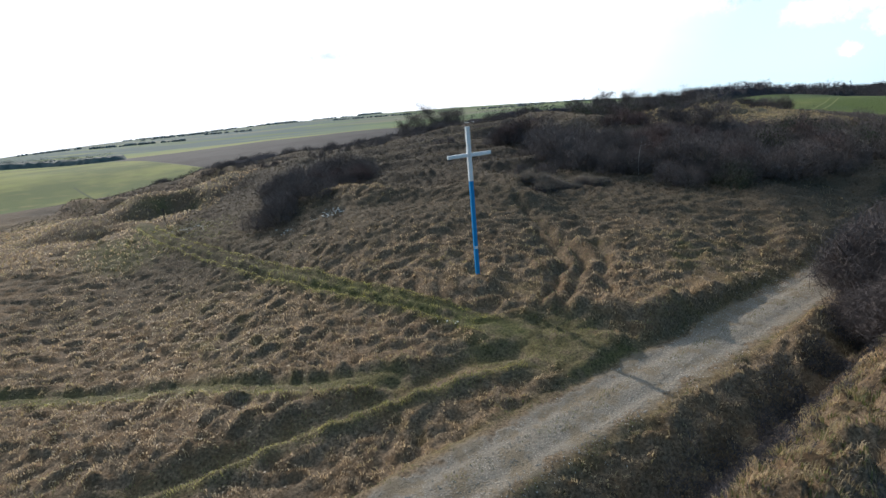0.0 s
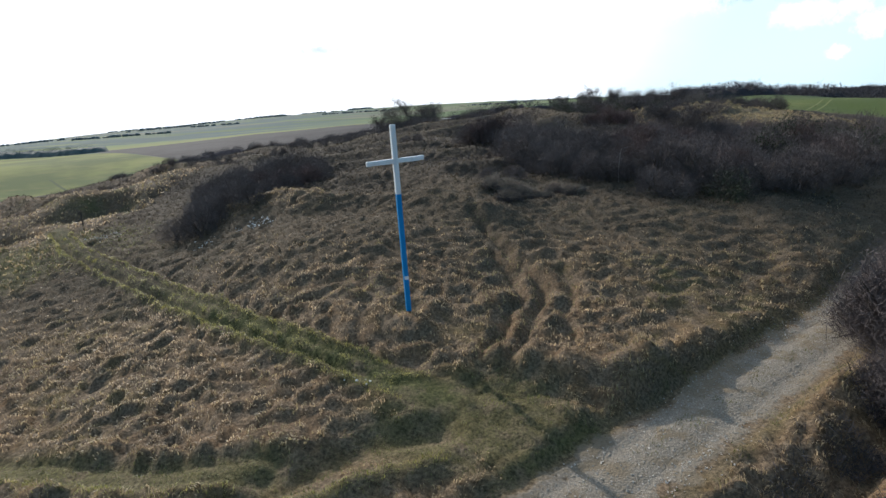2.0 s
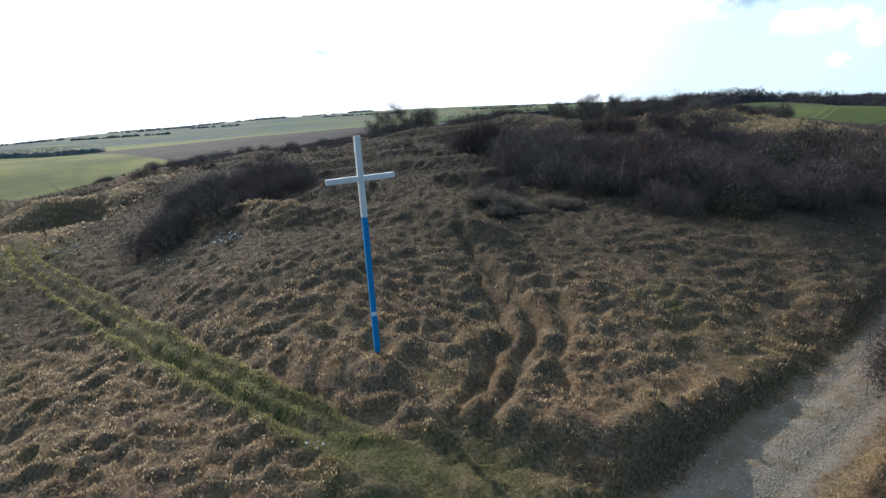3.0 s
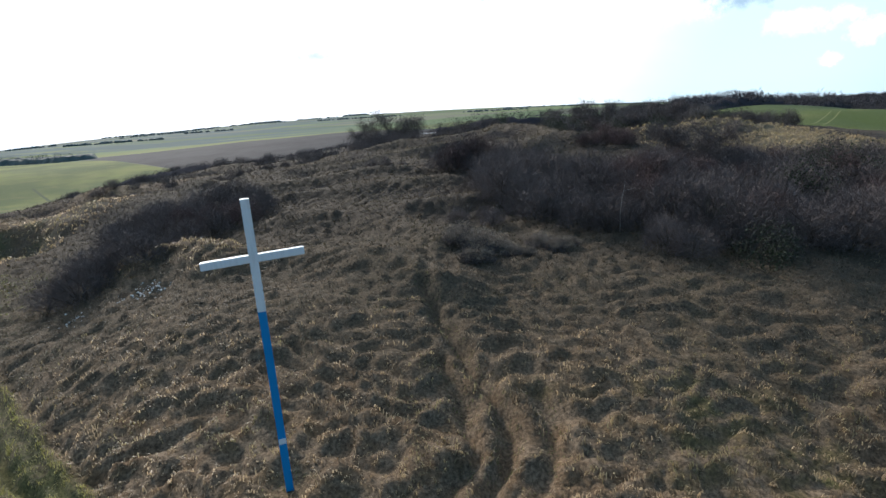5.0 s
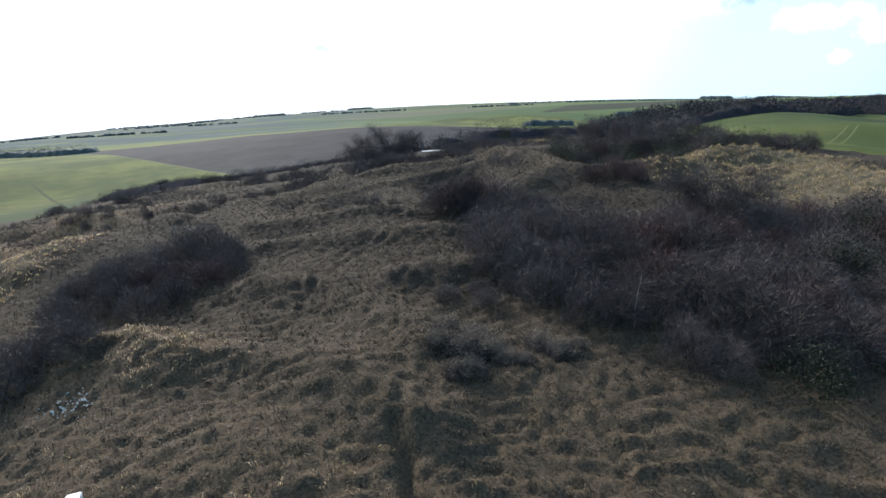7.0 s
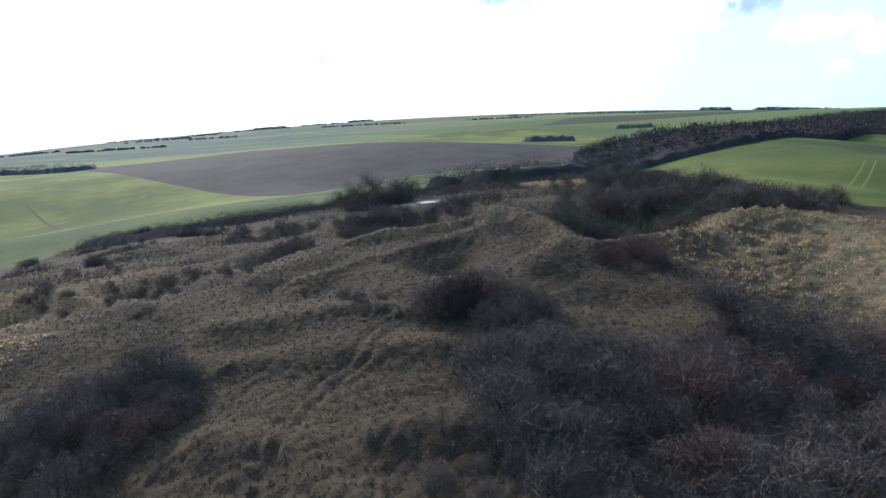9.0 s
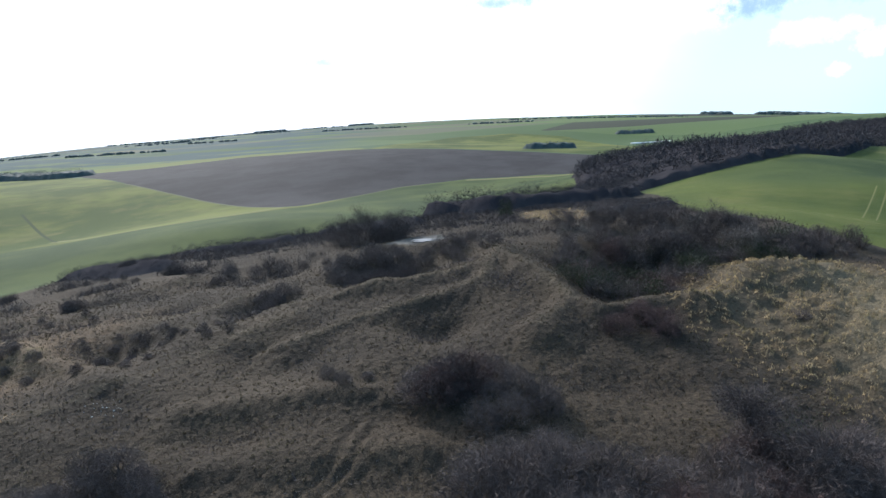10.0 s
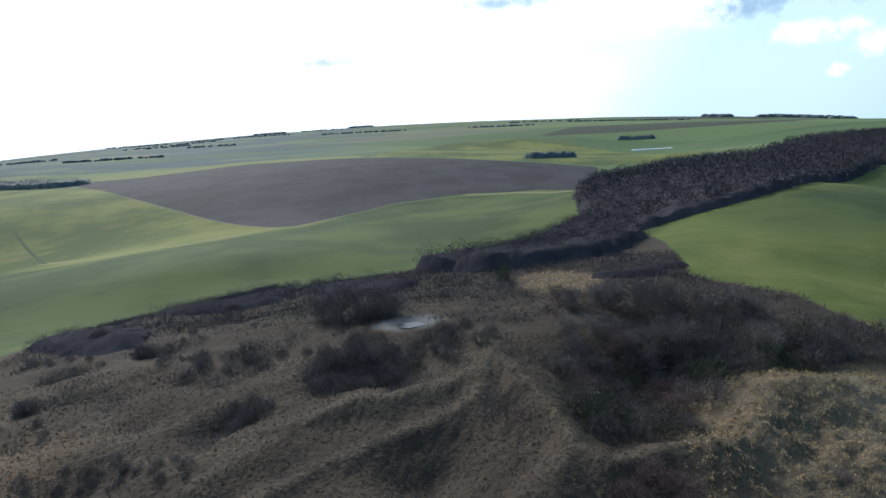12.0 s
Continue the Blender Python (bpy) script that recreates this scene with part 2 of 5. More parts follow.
def math_node(tree, op, a, b=None, c=None, clamp=False):
    n = tree.nodes.new("ShaderNodeMath")
    n.operation, n.use_clamp = op, clamp
    for k, v in enumerate((a, b, c)):
        if v is None:
            continue
        if isinstance(v, (int, float)):
            n.inputs[k].default_value = v
        else:
            tree.links.new(v, n.inputs[k])
    return n.outputs[0]


def ramp(tree, value, lo, hi):
    n = tree.nodes.new("ShaderNodeMapRange")
    n.interpolation_type = "SMOOTHSTEP"
    tree.links.new(value, n.inputs["Value"])
    n.inputs["From Min"].default_value, n.inputs["From Max"].default_value = lo, hi
    return n.outputs["Result"]


def mix(tree, fac, a, b):
    n = tree.nodes.new("ShaderNodeMix")
    n.data_type = "RGBA"
    for sock, v in ((n.inputs[0], fac), (n.inputs[6], a), (n.inputs[7], b)):
        if isinstance(v, (int, float)):
            sock.default_value = v
        elif isinstance(v, tuple):
            sock.default_value = (*v, 1.0)
        else:
            tree.links.new(v, sock)
    return n.outputs[2]


def build_sky():
    t = world.node_tree
    t.nodes.clear()
    sky = t.nodes.new("ShaderNodeTexSky")
    sky.sky_type, sky.sun_disc = "NISHITA", False
    sky.sun_elevation, sky.sun_rotation = radians(SUN_EL), radians(SUN_AZ)
    sky.air_density, sky.dust_density, sky.ozone_density = 1.0, 0.5, 1.4
    where = t.nodes.new("ShaderNodeTexCoord").outputs["Generated"]
    base = t.nodes.new("ShaderNodeVectorMath")
    base.operation = "SCALE"
    base.inputs["Scale"].default_value = SKY
    t.links.new(sky.outputs[0], base.inputs[0])
    # thin bright cloud, thicker towards the sun
    noise_n = node(t, "ShaderNodeTexNoise", Scale=2.6, Detail=7.0, Roughness=0.55, Distortion=0.4)
    stretch = t.nodes.new("ShaderNodeMapping")
    stretch.inputs["Scale"].default_value = (1.0, 1.0, 3.2)
    t.links.new(where, stretch.inputs["Vector"])
    t.links.new(stretch.outputs[0], noise_n.inputs["Vector"])
    towards = t.nodes.new("ShaderNodeVectorMath")
    towards.operation = "DOT_PRODUCT"
    t.links.new(where, towards.inputs[0])
    towards.inputs[1].default_value = (sun_way.x, sun_way.y, sun_way.z)
    glow = ramp(t, towards.outputs["Value"], 0.52, 0.74)
    veil = math_node(t, "MULTIPLY", glow, math_node(t, "ADD", ramp(t, noise_n.outputs["Fac"], 0.35, 0.65), 0.75), clamp=True)
    high = t.nodes.new("ShaderNodeSeparateXYZ")
    t.links.new(where, high.inputs[0])
    air = mix(t, ramp(t, towards.outputs["Value"], -0.05, 0.43), (0.18, 0.38, 0.56), (1.08, 1.30, 1.37))
    air = mix(t, ramp(t, high.outputs["Z"], 0.28, 0.8), air, (0.17, 0.35, 0.55))
    clear = mix(t, 0.85, base.outputs[0], air)
    cloud = mix(t, veil, clear, (CLOUD, CLOUD, CLOUD))
    # single clouds: azimuth and height of the middle, half width and half height in degrees, tone
    for az, el, w, h, tone in CLOUDS:
        az, el = radians(az), radians(el)
        mid = Vector((math.sin(az) * math.cos(el), math.cos(az) * math.cos(el), math.sin(el)))
        right = Vector((math.cos(az), -math.sin(az), 0))
        up = right.cross(mid)
        parts = []
        for axis, size in ((right, w), (up, h)):
            dot = t.nodes.new("ShaderNodeVectorMath")
            dot.operation = "DOT_PRODUCT"
            sub = t.nodes.new("ShaderNodeVectorMath")
            sub.operation = "SUBTRACT"
            t.links.new(where, sub.inputs[0])
            sub.inputs[1].default_value = mid
            t.links.new(sub.outputs[0], dot.inputs[0])
            dot.inputs[1].default_value = axis / math.sin(radians(size))
            parts.append(math_node(t, "POWER", math_node(t, "ABSOLUTE", dot.outputs["Value"]), 2.0))
        rag = node(t, "ShaderNodeTexNoise", Scale=20.0 + 40.0 / w, Detail=7.0, Roughness=0.68)
        t.links.new(where, rag.inputs["Vector"])
        d = math_node(t, "ADD", math_node(t, "ADD", parts[0], parts[1]), math_node(t, "MULTIPLY", math_node(t, "SUBTRACT", rag.outputs["Fac"], 0.5), 5.2))
        cloud = mix(t, ramp(t, d, 1.5, -0.5), cloud, tone)
    bg = t.nodes.new("ShaderNodeBackground")
    t.links.new(cloud, bg.inputs["Color"])
    out = t.nodes.new("ShaderNodeOutputWorld")
    t.links.new(bg.outputs[0], out.inputs["Surface"])


SKY, CLOUD = 0.085, 1.55
WHITE, GREY = (1.6, 1.62, 1.65), (0.56, 0.74, 0.86)
CLOUDS = [(15.5, 7.6, 9, 1.9, WHITE), (28.4, 4.7, 3.4, 1.0, WHITE), (32.6, 3.4, 1.6, 1.0, WHITE), (30.2, 1.6, 0.75, 0.6, WHITE), (23.6, 7.4, 3.4, 1.2, GREY),
          (31.0, 8.2, 3.2, 1.6, (0.72, 0.86, 1.3)), (2.9, 9.8, 4.5, 0.6, (0.7, 0.88, 0.96)), (-14.5, 5.3, 2.6, 0.4, (0.95, 1.02, 1.06))]
build_sky()
sun = new("sun", bpy.data.lights.new("sun", "SUN"))
sun.data.energy, sun.data.angle, sun.data.color = 5.0, radians(0.6), (1.0, 0.88, 0.72)
sun.matrix_world = look(sun_way * 100, (0, 0, 0))


# ---- materials ----
def material(name, rough=0.9, metallic=0.0, spec=0.3):
    m = bpy.data.materials.new(name)
    m.use_nodes = True
    t = m.node_tree
    b = t.nodes["Principled BSDF"]
    b.inputs["Roughness"].default_value, b.inputs["Metallic"].default_value = rough, metallic
    b.inputs["Specular IOR Level"].default_value = spec
    return m, t, b


def tex_noise(t, where, scale, detail=4.0, rough=0.6):
    n = node(t, "ShaderNodeTexNoise", Scale=scale, Detail=detail, Roughness=rough)
    t.links.new(where, n.inputs["Vector"])
    return n.outputs["Fac"]


def attribute(t, name):
    n = t.nodes.new("ShaderNodeAttribute")
    n.attribute_name = name
    return n.outputs["Fac"]


def bump(t, b, height, strength, distance):
    n = node(t, "ShaderNodeBump", Strength=strength, Distance=distance)
    t.links.new(height, n.inputs["Height"])
    t.links.new(n.outputs[0], b.inputs["Normal"])


# lines across the fields: two ends, width, colour
LINE = (0.16, 0.16, 0.06)
PALE, SHADE = (0.19, 0.18, 0.075), (0.045, 0.06, 0.022)
FIELD_LINES = [((-212, 296), (-173, 284), 2.6, PALE), ((-173, 284), (-125, 275), 2.4, PALE), ((-125, 275), (-114, 291), 2.2, PALE), ((-114, 291), (-100, 318), 2.2, PALE), ((-300, 378), (-212, 296), 0.8, SHADE),
               ((-3, 418), (30, 414), 2.4, PALE), ((30, 414), (70, 376), 2.4, PALE), ((56.5, 135), (68, 124), 0.2, LINE), ((57.8, 136.4), (69.5, 125.2), 0.2, LINE),
               ((68, 124), (95, 98), 0.2, LINE), ((69.6, 128), (90, 156), 0.13, LINE), ((71.2, 127), (91.6, 155), 0.13, LINE)]


def near_line(t, pos, p0, p1):
    """Distance over the ground to a straight line between two ends."""
    p0, p1 = Vector((p0[0], p0[1], 0)), Vector((p1[0], p1[1], 0))

    def vec(op, a, b):
        n = t.nodes.new("ShaderNodeVectorMath")
        n.operation = op
        t.links.new(a, n.inputs[0])
        if isinstance(b, Vector):
            n.inputs[1].default_value = b
        else:
            t.links.new(b, n.inputs[1])
        return n

    flat = vec("MULTIPLY", pos, Vector((1, 1, 0))).outputs[0]
    rel = vec("SUBTRACT", flat, p0).outputs[0]
    k = math_node(t, "MULTIPLY", vec("DOT_PRODUCT", rel, p1 - p0).outputs["Value"], 1 / (p1 - p0).length_squared, clamp=True)
    foot = t.nodes.new("ShaderNodeVectorMath")
    foot.operation = "SCALE"
    foot.inputs[0].default_value = p1 - p0
    t.links.new(k, foot.inputs["Scale"])
    return vec("DISTANCE", rel, foot.outputs[0]).outputs["Value"]


def ground_material():
    m, t, b = material("hillside", 0.95, spec=0.15)
    pos = t.nodes.new("ShaderNodeNewGeometry").outputs["Position"]
    fine, mid, wide = tex_noise(t, pos, 9.0, 6.0, 0.7), tex_noise(t, pos, 1.1, 5.0, 0.65), tex_noise(t, pos, 0.11, 4.0)
    straw = mix(t, ramp(t, fine, 0.3, 0.72), (0.055, 0.039, 0.025), (0.25, 0.183, 0.118))
    rust = mix(t, ramp(t, fine, 0.3, 0.7), (0.07, 0.045, 0.025), (0.20, 0.130, 0.072))
    turf = mix(t, ramp(t, fine, 0.3, 0.7), (0.06, 0.057, 0.022), (0.18, 0.162, 0.062))
    col = mix(t, ramp(t, mid, 0.4, 0.66), straw, rust)
    col = mix(t, math_node(t, "MULTIPLY", ramp(t, wide, 0.5, 0.75), ramp(t, mid, 0.40, 0.66)), col, turf)
    green = attribute(t, "green")
    col = mix(t, math_node(t, "MULTIPLY", green, ramp(t, mid, 0.2, 0.55), clamp=True), col, mix(t, ramp(t, fine, 0.3, 0.7), (0.032, 0.036, 0.014), (0.115, 0.115, 0.042)))
    col = mix(t, attribute(t, "heap"), col, mix(t, ramp(t, fine, 0.3, 0.7), (0.065, 0.052, 0.032), (0.33, 0.26, 0.158)))
    col = mix(t, attribute(t, "dull"), col, mix(t, ramp(t, fine, 0.3, 0.7), (0.040, 0.032, 0.022), (0.125, 0.096, 0.062)))
    col = mix(t, attribute(t, "mud"), col, mix(t, ramp(t, fine, 0.3, 0.7), (0.10, 0.098, 0.09), (0.17, 0.165, 0.15)))
    # scrub litter, its tone lowered to include the cloud shade on the pits
    shaded_litter = mix(t, ramp(t, fine, 0.3, 0.7), (0.024, 0.019, 0.015), (0.070, 0.055, 0.039))
    col = mix(t, attribute(t, "scrub"), col, shaded_litter)
    col = mix(t, math_node(t, "MULTIPLY", attribute(t, "trail"), math_node(t, "MULTIPLY", ramp(t, mid, 0.3, 0.6), 0.5)), col, (0.13, 0.105, 0.07))
    # arable land
    crop = mix(t, ramp(t, tex_noise(t, pos, 0.012, 6.0), 0.38, 0.62), (0.060, 0.084, 0.018), (0.155, 0.168, 0.036))
    crop = mix(t, math_node(t, "MULTIPLY", ramp(t, tex_noise(t, pos, 0.05, 5.0), 0.5, 0.75), 0.6), crop, (0.17, 0.158, 0.05))
    # cloud shade over the fields, painted as a darker green
    shaded_crop = mix(t, ramp(t, tex_noise(t, pos, 0.02, 5.0), 0.38, 0.62), (0.036, 0.058, 0.016), (0.075, 0.098, 0.026))
    crop = mix(t, ramp(t, attribute(t, "shaded_crop"), -5.0, 5.0), crop, shaded_crop)
    for p0, p1, wide, tone in FIELD_LINES:
        crop = mix(t, ramp(t, near_line(t, pos, p0, p1), wide * 1.6, wide * 0.5), crop, tone)
    earth = mix(t, ramp(t, tex_noise(t, pos, 0.03, 8.0, 0.7), 0.35, 0.65), (0.023, 0.022, 0.025), (0.042, 0.040, 0.044))
    # the farther patchwork of fields
    patch = node(t, "ShaderNodeTexVoronoi", Scale=1.0)
    squash = t.nodes.new("ShaderNodeMapping")
    squash.inputs["Scale"].default_value, squash.inputs["Rotation"].default_value = (0.0028, 0.0052, 0.0), (0, 0, radians(14))
    t.links.new(pos, squash.inputs["Vector"])
    t.links.new(squash.outputs[0], patch.inputs["Vector"])
    split = t.nodes.new("ShaderNodeSeparateColor")
    t.links.new(patch.outputs["Color"], split.inputs[0])
    far = mix(t, ramp(t, split.outputs[0], 0.87, 0.89), mix(t, split.outputs[1], (0.070, 0.110, 0.042), (0.13, 0.17, 0.06)), (0.12, 0.125, 0.075))
    far = mix(t, ramp(t, split.outputs[2], 0.86, 0.88), far, (0.05, 0.055, 0.035))
    # wooded patches on the left, blue haze of distance put into the colour
    far = mix(t, math_node(t, "MULTIPLY", attribute(t, "hazed_weald"), ramp(t, tex_noise(t, squash.outputs[0], 1.6, 5.0), 0.40, 0.52)), far, (0.048, 0.082, 0.080))
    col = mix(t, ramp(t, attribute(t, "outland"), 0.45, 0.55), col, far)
    col = mix(t, ramp(t, attribute(t, "meadow"), -1.5, 1.5), col, (0.155, 0.17, 0.05))
    edge = math_node(t, "MULTIPLY", math_node(t, "SUBTRACT", mid, 0.5), 1.6)
    col = mix(t, ramp(t, math_node(t, "ADD", attribute(t, "crop"), edge), -0.3, 0.3), col, crop)
    col = mix(t, ramp(t, math_node(t, "ADD", attribute(t, "plough"), edge), -0.3, 0.3), col, earth)
    # the gravel track
    stone = node(t, "ShaderNodeTexVoronoi", Scale=19.0)
    t.links.new(pos, stone.inputs["Vector"])
    gravel = mix(t, ramp(t, fine, 0.35, 0.68), (0.15, 0.13, 0.10), (0.46, 0.405, 0.335))
    gravel = mix(t, ramp(t, stone.outputs["Distance"], 0.15, 0.5), gravel, (0.20, 0.175, 0.14))
    gravel = mix(t, math_node(t, "MULTIPLY", ramp(t, mid, 0.46, 0.60), 0.85), gravel, (0.17, 0.135, 0.09))
    road = math_node(t, "ADD", attribute(t, "road"), math_node(t, "MULTIPLY", math_node(t, "SUBTRACT", mid, 0.5), 2.6))
    col = mix(t, ramp(t, road, -0.18, 0.18), col, gravel)
    t.links.new(col, b.inputs["Base Color"])
    clod = math_node(t, "MULTIPLY", math_node(t, "MULTIPLY", tex_noise(t, pos, 2.3, 3.0, 0.55), attribute(t, "clods")), 4.0)
    bump(t, b, math_node(t, "ADD", math_node(t, "ADD", fine, clod), math_node(t, "MULTIPLY", stone.outputs["Distance"], math_node(t, "MULTIPLY", ramp(t, road, -0.1, 0.2), 0.5))), 0.9, 0.06)
    return m


def blade_material(name, dark, light, green, glow=0.35, rough=0.75):
    """Stems and blades that let some light through; each one has a shade of its own."""
    m, t, b = material(name, rough, spec=0.4)
    rnd = t.nodes.new("ShaderNodeNewGeometry").outputs["Random Per Island"]
    pos = t.nodes.new("ShaderNodeNewGeometry").outputs["Position"]
    tuft = ramp(t, tex_noise(t, pos, 1.9, 3.0), 0.36, 0.64)
    col = mix(t, math_node(t, "ADD", math_node(t, "MULTIPLY", rnd, 0.35), math_node(t, "MULTIPLY", tuft, 0.6)), dark, light)
    lush = math_node(t, "MULTIPLY", ramp(t, tex_noise(t, pos, 0.35, 4.0), 0.44, 0.64), math_node(t, "ADD", math_node(t, "MULTIPLY", rnd, 0.5), 0.35))
    col = mix(t, lush, col, green)
    t.links.new(col, b.inputs["Base Color"])
    tr = t.nodes.new("ShaderNodeBsdfTranslucent")
    t.links.new(col, tr.inputs["Color"])
    mixer = t.nodes.new("ShaderNodeMixShader")
    mixer.inputs[0].default_value = glow
    t.links.new(b.outputs[0], mixer.inputs[1])
    t.links.new(tr.outputs[0], mixer.inputs[2])
    t.links.new(mixer.outputs[0], t.nodes["Material Output"].inputs["Surface"])
    return m


def twig_material(name, dark, light, spec=0.2):
    m, t, b = material(name, 0.85, spec=spec)
    rnd = t.nodes.new("ShaderNodeNewGeometry").outputs["Random Per Island"]
    who = t.nodes.new("ShaderNodeObjectInfo").outputs["Random"]
    pos = t.nodes.new("ShaderNodeNewGeometry").outputs["Position"]
    tone = math_node(t, "ADD", math_node(t, "MULTIPLY", rnd, 0.35), math_node(t, "MULTIPLY", who, 0.3))
    patch = math_node(t, "ADD", math_node(t, "MULTIPLY", tex_noise(t, pos, 0.7, 5.0), 0.5), math_node(t, "MULTIPLY", ramp(t, tex_noise(t, pos, 0.17, 3.0), 0.35, 0.68), 0.5))
    col = mix(t, math_node(t, "SUBTRACT", math_node(t, "ADD", tone, patch), 0.2, clamp=True), dark, light)
    t.links.new(col, b.inputs["Base Color"])
    return m


def paint_material(name, base, worn, rough=0.5):
    m, t, b = material(name, rough, spec=0.4)
    pos = t.nodes.new("ShaderNodeNewGeometry").outputs["Position"]
    streak = t.nodes.new("ShaderNodeMapping")
    streak.inputs["Scale"].default_value = (14, 14, 1.6)
    t.links.new(pos, streak.inputs["Vector"])
    n1, n2 = tex_noise(t, streak.outputs[0], 1.0, 5.0), tex_noise(t, pos, 30.0, 5.0)
    col = mix(t, math_node(t, "MULTIPLY", ramp(t, n1, 0.45, 0.75), 0.55), base, worn)
    col = mix(t, ramp(t, n2, 0.68, 0.74), col, worn)
    t.links.new(col, b.inputs["Base Color"])
    bump(t, b, n1, 0.25, 0.01)
    return m


MAT_GROUND = ground_material()
MAT_GRASS = blade_material("dry_grass", (0.10, 0.068, 0.040), (0.70, 0.53, 0.315), (0.27, 0.24, 0.105), 0.55, 0.45)
MAT_DULL = blade_material("dull_grass", (0.05, 0.040, 0.030), (0.225, 0.178, 0.125), (0.115, 0.105, 0.06), 0.4, 0.65)
# withered grass, darkened in colour for the cloud shade on the pits
MAT_SHADED_HEATH = blade_material("shaded_withered_grass", (0.048, 0.038, 0.026), (0.110, 0.087, 0.058), (0.066, 0.061, 0.030), 0.4)
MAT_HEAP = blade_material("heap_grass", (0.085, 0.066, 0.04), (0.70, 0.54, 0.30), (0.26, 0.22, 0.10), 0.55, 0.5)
MAT_TURF = blade_material("green_turf", (0.04, 0.046, 0.017), (0.26, 0.25, 0.085), (0.10, 0.118, 0.038), 0.5, 0.5)
# brighter turf colour that paints the sunlit edge of the path lips
MAT_SUNLIT_LIP = blade_material("lip_grass", (0.12, 0.11, 0.035), (0.46, 0.42, 0.125), (0.26, 0.27, 0.075), 0.55, 0.5)
MAT_TWIG = twig_material("bare_twigs", (0.060, 0.051, 0.050), (0.15, 0.122, 0.112))
MAT_GREYTWIG = twig_material("grey_twigs", (0.075, 0.068, 0.062), (0.19, 0.165, 0.145))
MAT_WOOD = twig_material("far_twigs", (0.034, 0.033, 0.037), (0.08, 0.072, 0.076))
# far twigs with the haze of distance tinted into them
MAT_HAZED_WOOD = twig_material("hazed_woods", (0.07, 0.088, 0.085), (0.12, 0.145, 0.135))
# two tones darkened by the shade that a closed tangle casts on itself
MAT_SHADED_TANGLE = twig_material("self_shaded_tangle", (0.024, 0.023, 0.026), (0.05, 0.045, 0.047), 0.0)
MAT_SHADED_BOUGHS = twig_material("self_shaded_boughs", (0.032, 0.031, 0.036), (0.062, 0.057, 0.060), 0.0)
MAT_RED = twig_material("reddish_twigs", (0.055, 0.036, 0.034), (0.15, 0.098, 0.088))
MAT_PALE = twig_material("pale_seed_heads", (0.14, 0.112, 0.085), (0.36, 0.285, 0.21))
MAT_IVY = blade_material("dark_leaves", (0.018, 0.026, 0.012), (0.042, 0.052, 0.022), (0.03, 0.042, 0.018), 0.15)
MAT_BARK = twig_material("dark_bark", (0.035, 0.028, 0.022), (0.09, 0.07, 0.055))
MAT_BIRCH = paint_material("birch_bark", (0.34, 0.32, 0.29), (0.09, 0.08, 0.07), 0.7)
MAT_WHITE = paint_material("white_paint", (0.86, 0.87, 0.86), (0.66, 0.67, 0.66))
MAT_BLUE = paint_material("blue_paint", (0.010, 0.26, 0.60), (0.03, 0.30, 0.56))
MAT_FLINT = twig_material("gravel_stones", (0.20, 0.18, 0.15), (0.52, 0.48, 0.42))
MAT_STONE = twig_material("chalk_stones", (0.36, 0.34, 0.30), (0.80, 0.78, 0.73))


# ---- mesh helpers ----
def mesh_of(name, verts, faces, mats, smooth=False):
    me = bpy.data.meshes.new(name)
    me.from_pydata([tuple(v) for v in verts], [], faces)
    for mm in (mats if isinstance(mats, (list, tuple)) else [mats]):
        me.materials.append(mm)
    if smooth:
        me.polygons.foreach_set("use_smooth", [True] * len(me.polygons))
    me.update()
    return me


def mesh_from_arrays(name, verts, faces, mat, smooth=False):
    """Fast mesh from numpy arrays; faces all of one size."""
    verts, faces = np.asarray(verts, np.float32), np.asarray(faces, np.int32)
    me = bpy.data.meshes.new(name)
    me.vertices.add(len(verts))
    me.vertices.foreach_set("co", verts.ravel())
    me.loops.add(faces.size)
    me.loops.foreach_set("vertex_index", faces.ravel())
    me.polygons.add(len(faces))
    me.polygons.foreach_set("loop_start", np.arange(0, faces.size, faces.shape[1], dtype=np.int32))
    me.polygons.foreach_set("use_smooth", np.full(len(faces), smooth))
    me.update(calc_edges=True)
    me.materials.append(mat)
    return me


def part(name, bm, mat, parent, label=""):
    me = bpy.data.meshes.new(name)
    bm.to_mesh(me)
    bm.free()
    me.materials.append(mat)
    ob = new(name, me)
    ob.parent = parent
    return tagged(ob, label)


def beam(size, at=(0, 0, 0), bevel=0.012, turn=None):
    bm = bmesh.new()
    bmesh.ops.create_cube(bm, size=1.0)
    bmesh.ops.scale(bm, vec=size, verts=bm.verts)
    bmesh.ops.bevel(bm, geom=bm.edges[:], offset=bevel, segments=2, affect="EDGES")
    if turn is not None:
        bmesh.ops.transform(bm, matrix=turn, verts=bm.verts)
    bmesh.ops.translate(bm, vec=at, verts=bm.verts)
    return bm


# ---- the ground ----
CROP_LEFT = [(70, 381), (46, 414), (-3, 422), (-49, 395), (-75, 351), (-90, 316), (-103, 319), (-128, 341), (-159, 371), (-211, 418), (-254, 454), (-300, 491), (-353, 543), (-411, 590), (-480, 640), (-700, 560), (-700, 250), (-420, 60), (-160, 60), (-100, 100), (-76, 121), (-63, 140), (-62, 162), (-52, 178), (-36, 168), (-22, 152), (-6, 152), (2, 168), (10, 195), (20, 220), (34, 236), (46, 262), (56, 320)]
